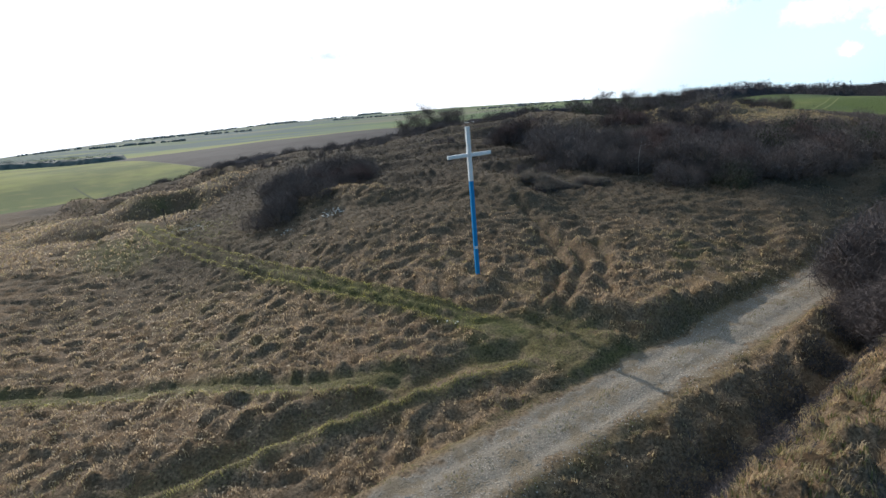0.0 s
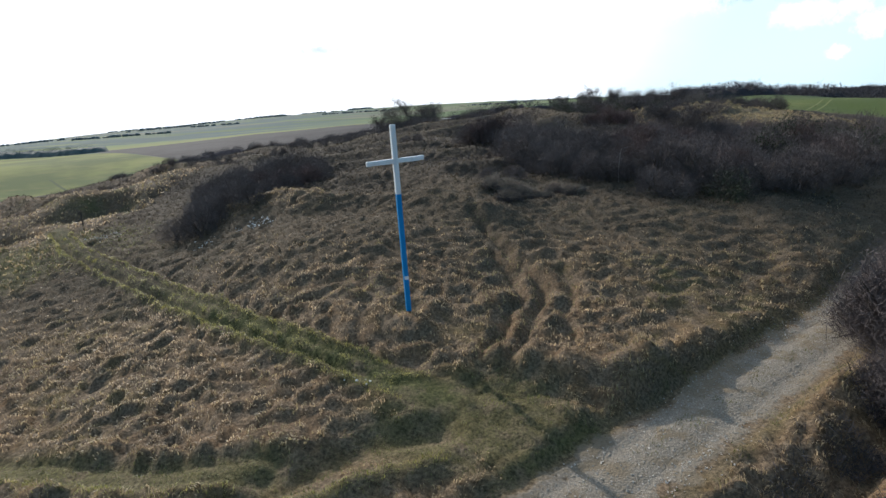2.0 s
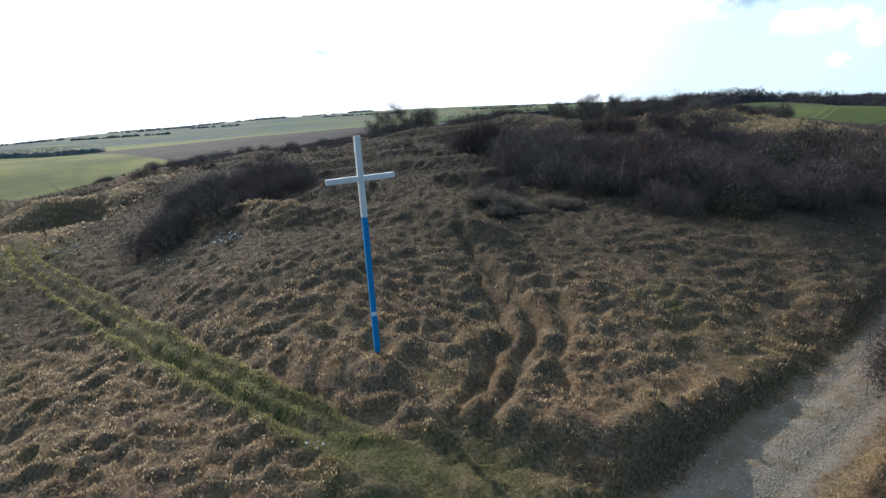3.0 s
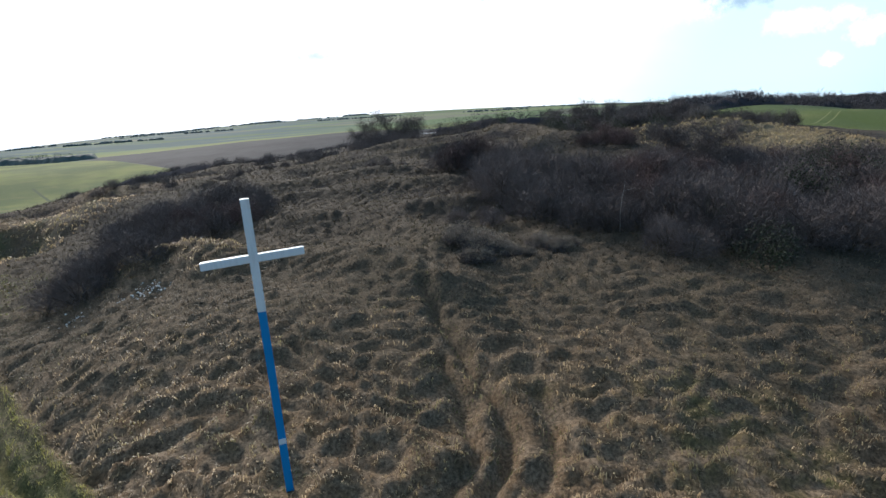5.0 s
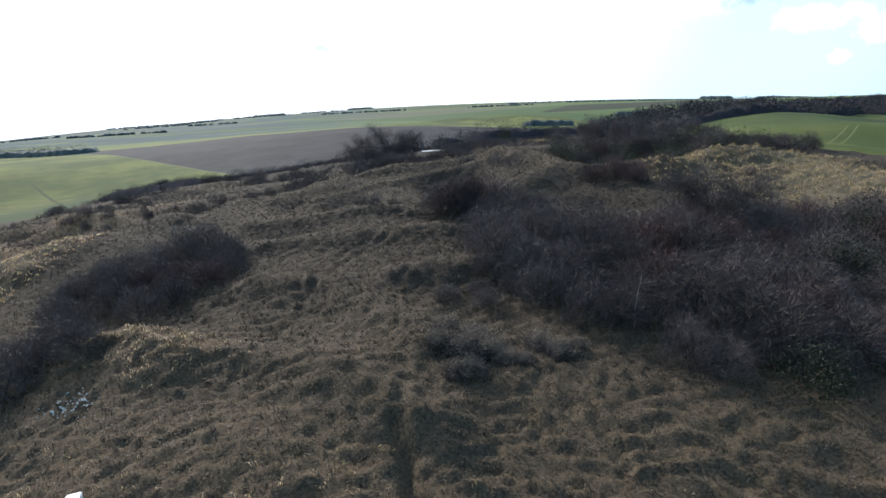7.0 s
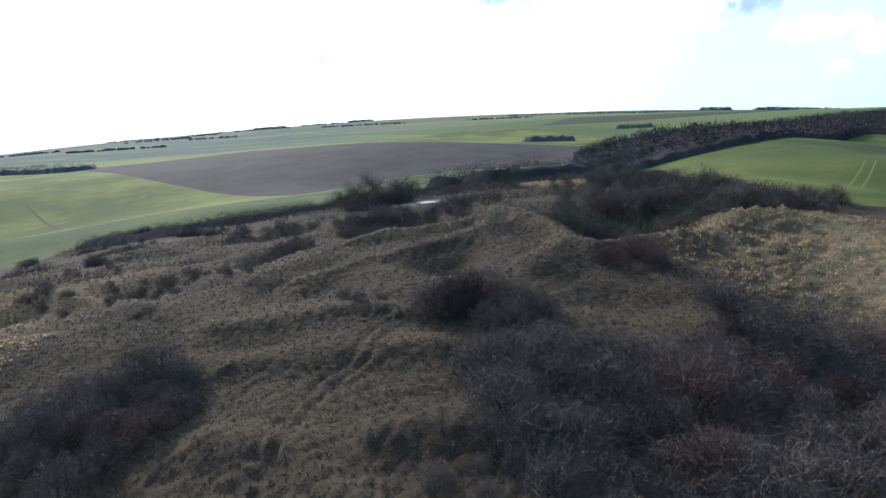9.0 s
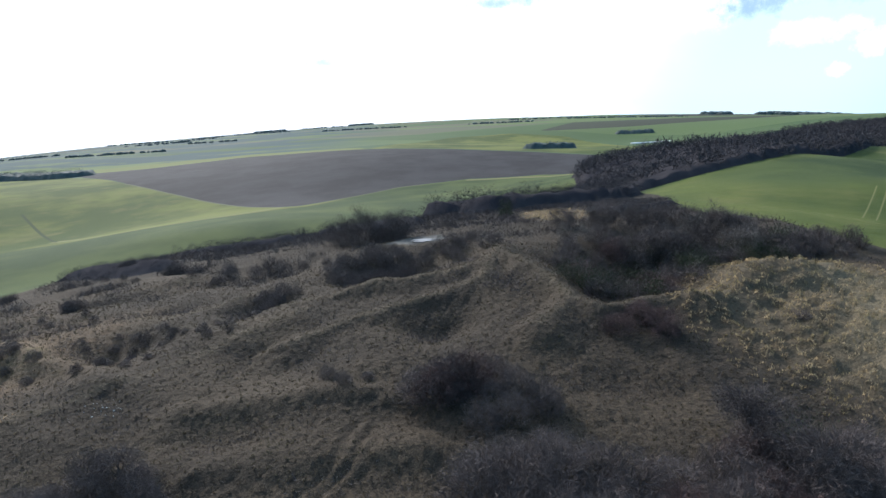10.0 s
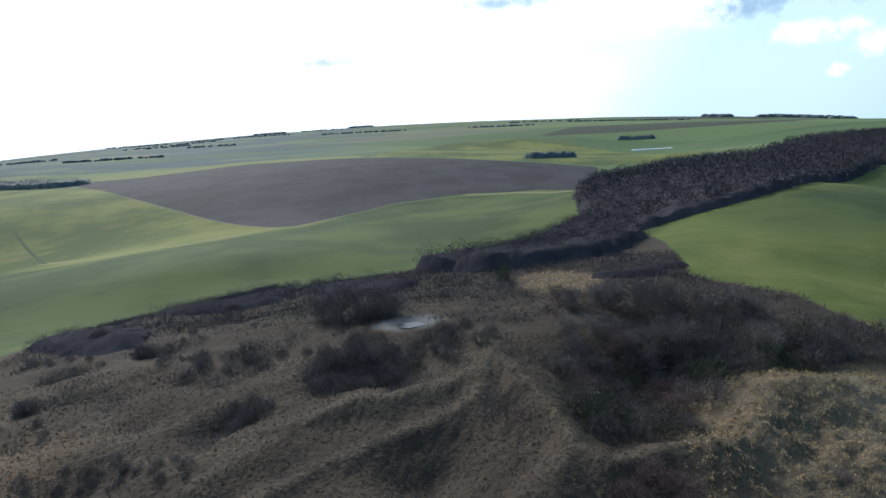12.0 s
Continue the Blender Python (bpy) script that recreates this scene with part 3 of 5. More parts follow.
PLOUGH = [(-495, 677), (-397, 677), (-356, 726), (-310, 766), (-234, 744), (-123, 671), (-25, 631), (58, 577), (103, 513), (85, 440), (68, 384), (46, 416), (-3, 424), (-49, 397), (-75, 353), (-90, 318), (-103, 321), (-128, 343), (-159, 373), (-211, 420), (-254, 456), (-300, 493), (-353, 545), (-411, 592)]
# outlines of the cloud shade that is coloured into the crops
SHADED_CROP = [(-420, 260), (-260, 262), (-205, 272), (-150, 262), (-112, 268), (-96, 300), (-84, 308), (-75, 351), (-49, 395), (-3, 416), (46, 408), (70, 375), (70, 200), (0, 140), (-60, 100), (-420, 0)]
SHADED_CROP_TWO = [(62, 193), (80, 213), (103, 222), (165, 280), (230, 300), (160, 190), (86, 152), (68, 156), (60, 172)]
CROP_FAR = [(-123, 680), (-25, 640), (58, 586), (105, 520), (160, 520), (260, 640), (200, 830), (145, 1004), (54, 1073), (-44, 997), (-113, 814)]
MEADOW = [(-495, 679), (-397, 679), (-356, 728), (-310, 768), (-234, 746), (-123, 673), (-150, 740), (-245, 810), (-328, 815), (-379, 790), (-540, 740)]
CROP_RIGHT = [(48.5, 188), (54, 192), (61, 195), (71, 199), (79, 203), (90, 210), (107, 226), (125, 247), (190, 318), (250, 398), (330, 480), (420, 540), (420, 60), (110, 60), (75, 93), (57, 104), (54, 112), (52, 121), (43, 126), (41, 130), (44, 145), (48, 165)]


def axis(core0, core1, step0, grow, lo, hi, mid=1e9):
    """Grid lines, close together in the core and wider apart outside it."""
    def run(a, end, sign):
        out, s = [], step0
        while (end - a) * sign > 0:
            s *= grow if abs(a) < mid else 1.09
            a += sign * s
            out.append(a)
        return out

    mids = list(np.arange(core0, core1, step0))
    return np.array(run(core0, lo, -1)[::-1] + mids + run(mids[-1], hi, 1))


def tussocks(x, y):
    """Relief of the rank grass."""
    wx, wy = x + 0.6 * gnoise(x / 1.4, y / 1.4, 31) + 1.6 * gnoise(x / 4.5, y / 4.5, 33), y + 0.6 * gnoise(x / 1.4, y / 1.4, 32) + 1.6 * gnoise(x / 4.5, y / 4.5, 34)
    a = gnoise(wx / 1.0, wy / 0.62, 11)
    b = np.abs(gnoise(wx / 0.75, wy / 0.52, 12)) * 2.0 - 0.42
    big = gnoise(wx / 2.6, wy / 1.6, 14)
    heap = step(17, 9, np.hypot(x - 38, (y - 83) * 0.75))
    rough = 1 - 0.62 * step(44, 56, y) + 0.6 * heap - 0.3 * dullness(x, y) * step(54, 44, y)
    rough = rough + 1.3 * step(-4.6, -5.6, road_d(x, y)) * step(30, 20, np.hypot(x - 10, y - 12))
    lumps = np.abs(gnoise(wx / 1.5, wy / 1.0, 15)) * 2.6 - 0.5
    return rough * (0.34 * a + 0.24 * b + 0.13 * big + 0.11 * gnoise(x / 0.34, y / 0.28, 13)) + 0.42 * heap * lumps + 0.08 * step(48, 56, y) * (1 - heap) * lumps


def cover(x, y):
    """How rank the grass is: none on the track, little on the green ways and fields."""
    d = np.abs(road_d(x, y))
    k = step(1.3, 2.0, d)
    k = k * (0.14 + 0.86 * step(0.7, 1.0, to_line(x, y, GREEN_PATH)) + 0.25 * np.exp(-((beside(x, y, GREEN_PATH) - 0.1) / 0.2) ** 2))
    k = k * (0.2 + 0.8 * step(0.4, 0.8, to_line(x, y, LOW_PATH)))
    k = k * (0.3 + 0.7 * step(0.25, 0.8, to_line(x, y, BANK))) * (0.22 + 0.78 * step(0.45, 1.0, to_line(x, y, HOLLOW)))
    k = k * (0.5 + 0.5 * step(1.4, 3.2, np.hypot((x - 3.6) * 0.75, y - 20.4)))
    k = k * (1 - np.minimum(2.0 * worn(x, y), 0.8)) * (1 - 0.9 * np.exp(-(np.hypot(x + 1.5, y - 109.5) / 4) ** 4)) * (1 - 0.8 * np.exp(-(np.hypot(x - 0.9, y - 26.4) / 0.6) ** 2))
    return k * step(150, 110, np.hypot(x, y - 40))


def build_ground():
    xs = axis(-13.0, 13.0, 0.17, 1.018, -3600, 3600, 85)
    ya = axis(13.0, 36.0, 0.17, 1.0075, 0, 125)
    lo = [ya[0] - 2.0 * 1.5 ** k for k in range(16)][::-1]
    ya = np.concatenate([lo, ya])
    yb, s = [ya[-1]], ya[-1] - ya[-2]
    while yb[-1] < 3700:
        s *= 1.03
        yb.append(yb[-1] + s)
    ys = np.concatenate([ya, yb[1:]])
    X, Y = np.meshgrid(xs, ys)
    x, y = X.ravel(), Y.ravel()
    z = ground(x, y) + cover(x, y) * tussocks(x, y)
    nx, ny = len(xs), len(ys)
    i = np.arange(nx * ny).reshape(ny, nx)
    quads = np.stack([i[:-1, :-1], i[:-1, 1:], i[1:, 1:], i[1:, :-1]], -1).reshape(-1, 4)
    me = mesh_from_arrays("ground", np.stack([x, y, z], 1), quads, MAT_GROUND, True)
    r = np.hypot(x, y - 40)
    d = np.abs(road_d(x, y))
    dig = step(9, 4, np.hypot((x + 30) * 0.7, y - 60)) * step(-0.2, 0.3, gnoise(x / 3, y / 2, 43))
    green = np.maximum.reduce([
        0.95 * np.exp(-(to_line(x, y, GREEN_PATH) / 0.85) ** 4), 0.7 * np.exp(-(to_line(x, y, LOW_PATH) / 0.8) ** 4),
        0.65 * step(3.2, 1.6, np.hypot((x - 3.4) * 0.7, y - 20.4)), 0.6 * np.exp(-(to_line(x, y, BANK) / 0.32) ** 2), 0.35 * np.exp(-(to_line(x, y, HOLLOW) / 0.6) ** 2),
        0.3 * np.exp(-((d - 1.6) / 0.3) ** 2), 0.9 * np.exp(-((road_d(x, y) - 1.75) / 0.45) ** 2) * np.exp(-(np.hypot(x - 6.3, y - 18.6) / 2.6) ** 4), lushness(x, y), 0.8 * dig])
    dull = dullness(x, y)
    heap = np.maximum(step(17, 9, np.hypot(x - 38, (y - 83) * 0.75)), step(9, 5, np.hypot(x - 20, y - 127)))
    # scrub litter and painted cloud shade together; the sunlit heap is left out below
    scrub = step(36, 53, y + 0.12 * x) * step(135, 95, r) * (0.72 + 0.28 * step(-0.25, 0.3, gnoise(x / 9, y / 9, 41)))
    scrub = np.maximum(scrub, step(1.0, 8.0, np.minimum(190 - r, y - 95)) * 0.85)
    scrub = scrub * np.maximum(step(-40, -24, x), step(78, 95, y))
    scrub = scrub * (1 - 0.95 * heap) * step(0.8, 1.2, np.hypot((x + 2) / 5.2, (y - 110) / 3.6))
    trail = np.maximum.reduce([np.exp(-(to_line(x, y, line) / 0.5) ** 2) for line in [[p[:2] for p in c] for c, _ in CRESTS]])
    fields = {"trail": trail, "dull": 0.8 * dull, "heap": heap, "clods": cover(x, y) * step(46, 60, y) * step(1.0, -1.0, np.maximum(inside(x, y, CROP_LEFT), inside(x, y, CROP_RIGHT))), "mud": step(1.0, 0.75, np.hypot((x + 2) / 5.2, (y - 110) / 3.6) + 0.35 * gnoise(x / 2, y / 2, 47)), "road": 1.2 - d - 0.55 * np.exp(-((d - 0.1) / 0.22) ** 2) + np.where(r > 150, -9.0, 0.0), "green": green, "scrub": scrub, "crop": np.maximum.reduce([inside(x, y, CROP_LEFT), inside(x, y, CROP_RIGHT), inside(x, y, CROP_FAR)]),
              "plough": inside(x, y, PLOUGH), "shaded_crop": np.maximum(inside(x, y, SHADED_CROP), 0.5 * inside(x, y, SHADED_CROP_TWO) - 2), "meadow": inside(x, y, MEADOW), "hazed_weald": step(20, -260, x + 0.12 * y) * step(560, 760, np.hypot(x, y - 40)), "outland": step(170, 230, np.hypot(x * 0.8, y - 40))}
    for name, values in fields.items():
        me.attributes.new(name, "FLOAT", "POINT").data.foreach_set("value", np.ascontiguousarray(values, np.float32))
    ob = new("ground", me)
    return tagged(ob, "grassy hillside with rough dry grass, old pits and arable fields beyond", "ground", kind="structure")


build_ground()


# ---- the cross ----
def build_cross():
    base = new("wayside_cross")
    base.matrix_world = pose(0.9, 26.4, 1.9, 0, 0, 24)
    tagged(base, "tall wooden cross, white above and blue below, on a grassy slope", "cross")
    part("lower_post", beam((0.185, 0.185, 5.1), (0, 0, 2.25)), MAT_BLUE, base, "blue painted post")
    part("upper_post", beam((0.195, 0.195, 2.62), (0, 0, 6.1)), MAT_WHITE, base, "white painted post")
    for side in (-1, 1):
        part("arm", beam((1.03, 0.15, 0.175), (side * 0.61, 0.0, 6.055 + side * 0.012), 0.01, pose(0, 0, 0, 0, -1.3, 0)), MAT_WHITE, base, "white painted beam")
    plate = part("plate", beam((0.17, 0.02, 0.14), (0, -0.1, 1.42), 0.004), MAT_WHITE, base, "small pale plate")
    return base


build_cross()


# ---- shrubs and trees ----
def spikes(rng, starts, ways, lengths, thick):
    """Three-sided tapering twigs as arrays of vertices and triangles."""
    n = len(starts)
    ways = ways / np.linalg.norm(ways, axis=1, keepdims=True)
    side = np.cross(ways, rng.normal(size=(n, 3)))
    side /= np.linalg.norm(side, axis=1, keepdims=True) + 1e-9
    other = np.cross(ways, side)
    ring = [starts + thick[:, None] * (math.cos(a) * side + math.sin(a) * other) for a in (0.0, 2.094, 4.189)]
    tip = starts + ways * lengths[:, None]
    verts = np.stack([*ring, tip], 1).reshape(-1, 3)
    k = np.arange(n)[:, None] * 4
    tris = np.concatenate([k + [0, 1, 3], k + [1, 2, 3], k + [2, 0, 3]], 1).reshape(-1, 3)
    return verts, tris


def slivers(rng, starts, ways, lengths, thick):
    """Fine tapering twigs, one narrow triangle each."""
    n = len(starts)
    ways = ways / np.linalg.norm(ways, axis=1, keepdims=True)
    side = np.cross(ways, rng.normal(size=(n, 3)))
    side *= thick[:, None] / (np.linalg.norm(side, axis=1, keepdims=True) + 1e-9)
    verts = np.stack([starts - side, starts + side, starts + ways * lengths[:, None]], 1).reshape(-1, 3)
    return verts, np.arange(3 * n).reshape(-1, 3)


def join(pieces):
    vs, fs, base = [], [], 0
    for v, f in pieces:
        vs.append(v)
        fs.append(f + base)
        base += len(v)
    return np.concatenate(vs), np.concatenate(fs)


def shrub_meshes(seed, stems=9, height=2.4, spread=1.7, twigs=820, thick=0.0074, droop=0.0, fine=1.0):
    """Stems, and a crown of fine twigs that fills a ragged dome."""
    rng = np.random.default_rng(seed)
    limb, tw = [], []
    ends, dirs = [], []
    for _ in range(stems):
        a, lean = rng.uniform(0, 2 * np.pi), rng.uniform(0.1, 1.0)
        p = np.array([rng.normal(0, 0.15), rng.normal(0, 0.15), -0.15])
        w = np.array([math.cos(a) * lean, math.sin(a) * lean, 1.0])
        L = height * rng.uniform(0.45, 0.72)
        segs = 4
        for s in range(segs):
            w2 = w / np.linalg.norm(w)
            limb.append(spikes(rng, p[None], w2[None], np.array([L / segs * 1.5]), np.array([0.05 * (1 - s / segs) + 0.012])))
            p = p + w2 * L / segs
            ends.append(p.copy())
            dirs.append(w2)
            w = w2 + rng.normal(0, 0.25, 3) * [1, 1, 0.5]
    ends, dirs = np.array(ends), np.array(dirs)
    # lobes give the crown its uneven outline
    lobes = rng.normal(0, 1, (7, 3))
    lobes /= np.linalg.norm(lobes, axis=1, keepdims=True)
    lift = rng.uniform(-0.25, 0.35, 7)
    twigs *= 3
    pick = rng.integers(0, len(ends), twigs)
    u = rng.normal(0, 1, (twigs, 3))
    u /= np.linalg.norm(u, axis=1, keepdims=True)
    u[:, 2] = np.abs(u[:, 2]) * 0.9 + 0.05
    rad = rng.uniform(0.35, 1.0, twigs) ** 0.6
    k = 1 + (np.maximum(u @ lobes.T, 0) ** 4 * lift).sum(1)
    at = u * (rad * k)[:, None] * [spread, spread, height * 0.92]
    near = at * 0.75 + ends[pick] * 0.25
    way = u * [1.0, 1.0, 0.9] + rng.normal(0, 0.9, (twigs, 3)) + [0, 0, 0.35 - droop]
    length = rng.uniform(0.2, 0.55, twigs) * spread / 1.7 * fine
    tw.append(slivers(rng, near - way * 0.12, way, length, rng.uniform(0.6, 1.3, twigs) * thick))
    return join(limb), join(tw)


def shrub(kind, label, category, meshes, mats, at, group=""):
    """A shrub at its base: stems and crown."""
    base = new(kind)
    base.location = at
    tagged(base, label, category, group)
    for name, (v, f), mat in zip(("stem", "crown"), meshes, mats):
        ob = new(name, mesh_from_arrays(name, v, f, mat))
        ob.parent = base
    return base


def leaf_crown(seed, height, spread, leaves, size=0.12):
    """Small folded leaves in clumps on a ragged dome."""
    rng = np.random.default_rng(seed)
    clump = rng.normal(0, 1, (26, 3))
    clump /= np.linalg.norm(clump, axis=1, keepdims=True)
    clump[:, 2] = np.abs(clump[:, 2])
    clump *= rng.uniform(0.45, 1.0, (26, 1)) * [spread, spread, height * 0.85]
    c = clump[rng.integers(0, 26, leaves)] + rng.normal(0, 0.2, (leaves, 3)) * [spread, spread, height * 0.6]
    c[:, 2] = np.abs(c[:, 2]) + 0.05
    a, b = rng.normal(0, 1, (leaves, 3)), rng.normal(0, 1, (leaves, 3))
    a /= np.linalg.norm(a, axis=1, keepdims=True)
    b = np.cross(a, b)
    b /= np.linalg.norm(b, axis=1, keepdims=True)
    n = np.cross(a, b)
    s = (rng.uniform(0.6, 1.3, leaves) * size)[:, None]
    v = np.stack([c, c + a * s * 0.5 + b * s * 0.35 + n * s * 0.15, c + a * s, c + a * s * 0.5 - b * s * 0.35 + n * s * 0.15], 1).reshape(-1, 3)
    k = np.arange(leaves)[:, None] * 4
    return v, np.concatenate([k + [0, 1, 2], k + [0, 2, 3]], 1).reshape(-1, 3)


def g(x, y):
    return float(ground(np.array([x]), np.array([y]))[0])


PROTO, placed = {}, set()


def plant(kind, x, y, size, turn, sink=0.1, stretch=1.0):
    """A copy of a kind of plant, standing at a place."""
    ob, m = PROTO[kind], pose(x, y, g(x, y) - sink, 0, 0, turn)
    if kind in placed:
        c = copy_thing(ob, m)
    else:
        placed.add(kind)
        ob.matrix_basis, c = m, ob
    c.scale = (size, size, size * stretch)
    return c


for n in range(3):
    PROTO["thorn%d" % n] = shrub("thorn_bush", "leafless dark brown thorn bush in rough grass", "bush", shrub_meshes(10 + n), (MAT_BARK, MAT_TWIG), (0, -300 - 6 * n, -60), "thorn bushes of the old pits")
for n in range(2):
    PROTO["far%d" % n] = shrub("blackthorn_bush", "leafless dark blackthorn bush in an old pit", "bush", shrub_meshes(40 + n, twigs=380, thick=0.0115), (MAT_BARK, MAT_TWIG), (0, -350 - 6 * n, -60), "blackthorns of the old pits")
PROTO["fine"] = shrub("bramble_bush", "dense tangle of fine leafless brown stems beside the track", "bush", shrub_meshes(31, 14, 2.4, 1.7, 1950, 0.0064, 0.0, 0.8), (MAT_BARK, MAT_TWIG), (0, -324, -60), "bushes beside the track")
PROTO["red"] = shrub("dogwood_bush", "leafless reddish-brown bush on a grassy heap", "bush", shrub_meshes(21, 12), (MAT_BARK, MAT_RED), (0, -330, -60), "reddish bushes")
PROTO["pale"] = shrub("clematis_bush", "low brown bush topped with pale fluffy seed heads", "bush", shrub_meshes(22, 7, 1.5, 1.5, 700, 0.009, 0.3), (MAT_BARK, MAT_TWIG), (0, -336, -60), "pale bushes")
v, f = leaf_crown(25, 1.55, 1.25, 4200, 0.075)
upper = v.reshape(-1, 4, 3)[:, 0, 2] > 0.55
v = v.reshape(-1, 4, 3)[upper].reshape(-1, 3)
heads = new("seed_fluff", mesh_from_arrays("seed_fluff", v, f[:len(v) // 2], MAT_PALE))
heads.parent = PROTO["pale"]
tagged(heads, "pale tan fluffy seed heads", kind="stuff")
iv = shrub_meshes(23, 8, 2.6, 1.6, 500)
PROTO["ivy"] = shrub("evergreen_bush", "dense dark green evergreen bush", "bush", (iv[0], leaf_crown(24, 2.6, 1.6, 2000, 0.09)), (MAT_BARK, MAT_IVY), (0, -342, -60), "dark evergreen bushes")
rngp = random.Random(5)


THORN = ["thorn0", "thorn1", "thorn2"]


def scatter(cx, cy, rx, ry, count, kinds, lo, hi, gap=1.0):
    """Plants spread over an oval, none too near another."""
    done, tries = [], 0
    while len(done) < count and tries < count * 40:
        tries += 1
        a, k = rngp.uniform(0, 2 * math.pi), math.sqrt(rngp.random())
        x, y = cx + rx * k * math.cos(a), cy + ry * k * math.sin(a)
        if all((x - p) ** 2 + (y - q) ** 2 > gap * gap for p, q in done):
            done.append((x, y))
            kind = rngp.choice(kinds)
            if cy > 78 and kind.startswith(("thorn", "fine")):
                kind = rngp.choice(("far0", "far1"))
            plant(kind, x, y, rngp.uniform(lo, hi), rngp.uniform(0, 360), 0.1, rngp.uniform(0.8, 1.15))


# the thicket below the heaps
scatter(10.5, 55.5, 4.3, 5.5, 24, THORN, 1.15, 1.6, 1.6)
scatter(20, 42.6, 5.5, 2.4, 14, THORN + ["ivy"], 0.7, 1.1, 1.2)
scatter(23, 51.5, 8, 10, 58, THORN + ["ivy", "thorn0", "red"], 1.2, 1.7, 1.9)
scatter(38, 55, 9, 9, 30, THORN + ["ivy"], 1.2, 1.6, 2.2)
scatter(13, 47.5, 3.5, 2.6, 11, THORN, 0.95, 1.35, 1.3)
scatter(6.5, 49.5, 2.6, 2.0, 5, THORN, 0.5, 0.8, 1.2)
# the bushes on the slope
scatter(-15, 42.7, 3.4, 1.8, 7, THORN, 1.0, 1.3, 1.2)
scatter(-15.5, 54, 5.5, 6, 30, THORN + ["red"], 0.9, 1.25, 1.8)
scatter(-3, 69, 2.5, 1.2, 3, THORN, 0.45, 0.6, 1.3)
scatter(4.4, 67.6, 1.7, 1.1, 5, ["red", "thorn1"], 1.45, 1.75, 0.9)
scatter(8.5, 66, 3.5, 4, 9, THORN, 0.7, 1.1, 1.4)
scatter(20, 76, 2.4, 1.6, 4, ["red"], 0.9, 1.2, 1.0)
scatter(-30, 76.5, 8, 2.6, 10, THORN, 0.32, 0.6, 1.6)
scatter(-22, 80, 6, 2.0, 7, THORN, 0.3, 0.5, 1.6)
scatter(-43, 90, 6, 3, 6, THORN, 0.4, 0.6, 2.0)
scatter(-15.8, 90.5, 2.6, 2.4, 8, THORN, 0.7, 1.0, 1.1)
scatter(-25, 81.5, 8.5, 2.2, 15, THORN, 0.35, 0.6, 1.3)
scatter(-6, 98, 6, 4.2, 26, THORN, 0.9, 1.3, 1.3)
scatter(-9, 104, 6, 2.5, 10, THORN, 0.7, 1.1, 1.3)
scatter(-10.5, 114, 5.5, 1.8, 9, THORN, 0.9, 1.25, 1.4)
scatter(0.5, 102, 3.5, 1.8, 7, THORN, 0.4, 0.65, 1.0)
scatter(5, 103, 4, 5, 9, THORN, 0.8, 1.2, 2.0)
scatter(-25, 104, 8, 4, 10, THORN, 0.8, 1.2, 2.2)
scatter(33, 79, 1.5, 1.0, 1, THORN, 0.6, 0.7)
scatter(38.5, 98, 3.5, 2, 6, THORN + ["ivy"], 0.8, 1.2, 1.4)
scatter(-38, 109, 1.2, 0.8, 3, THORN, 1.0, 1.3, 0.8)
scatter(-53, 120, 1.2, 0.8, 3, THORN, 1.0, 1.3, 0.8)
scatter(-45, 95.5, 1.4, 1.2, 4, THORN, 0.9, 1.1, 0.8)
scatter(-39.5, 79, 2.2, 1.2, 4, THORN, 0.6, 0.8, 0.9)
scatter(-66, 109.5, 1.8, 1.0, 4, THORN, 0.7, 0.9, 0.8)
# the wooded pit
scatter(19.5, 88, 4.0, 4.5, 16, THORN + ["ivy"], 1.0, 1.5, 1.5)
scatter(24, 86.5, 3.0, 2.2, 6, THORN, 0.6, 0.9, 1.2)
scatter(24, 96, 8, 8, 20, THORN + ["ivy", "red"], 1.3, 1.9, 2.4)
scatter(37, 102, 11, 5, 22, THORN + ["ivy", "thorn2", "thorn1", "fine"], 1.4, 2.0, 2.6)
scatter(50, 104, 4, 6, 9, THORN, 1.0, 1.5, 2.0)
scatter(-45, 112, 15, 9, 18, THORN, 0.4, 0.7, 2.4)
# pale bushes at the thicket's foot
scatter(7.6, 43.0, 4.4, 1.0, 11, ["pale"], 0.45, 0.95, 0.8)
scatter(5.6, 40.4, 0.8, 0.6, 2, ["pale"], 0.5, 0.7, 0.6)
# the verge below the track
scatter(18.3, 19.4, 2.0, 2.2, 12, ["fine"], 1.1, 1.45, 1.0)
scatter(16.9, 21.3, 0.9, 0.7, 4, ["fine"], 1.0, 1.25, 0.6)
scatter(18.9, 22.9, 1.2, 1.0, 5, ["fine"], 1.2, 1.5, 0.7)
scatter(21.4, 22.6, 2.4, 2.6, 9, ["fine"], 1.3, 1.7, 1.2)
scatter(24, 25.5, 2.4, 3.0, 7, THORN, 0.9, 1.2, 1.3)
scatter(19.8, 24.6, 1.5, 1.3, 6, ["fine"], 1.5, 1.85, 0.8)
scatter(22.8, 27.2, 1.6, 1.0, 4, ["fine"], 1.6, 1.9, 0.9)
scatter(14.4, 15.2, 1.6, 1.4, 3, ["fine"], 0.5, 0.7, 0.9)

# the taller back of the thicket
scatter(26.5, 58, 6.5, 3, 15, THORN, 1.3, 1.6, 1.7)


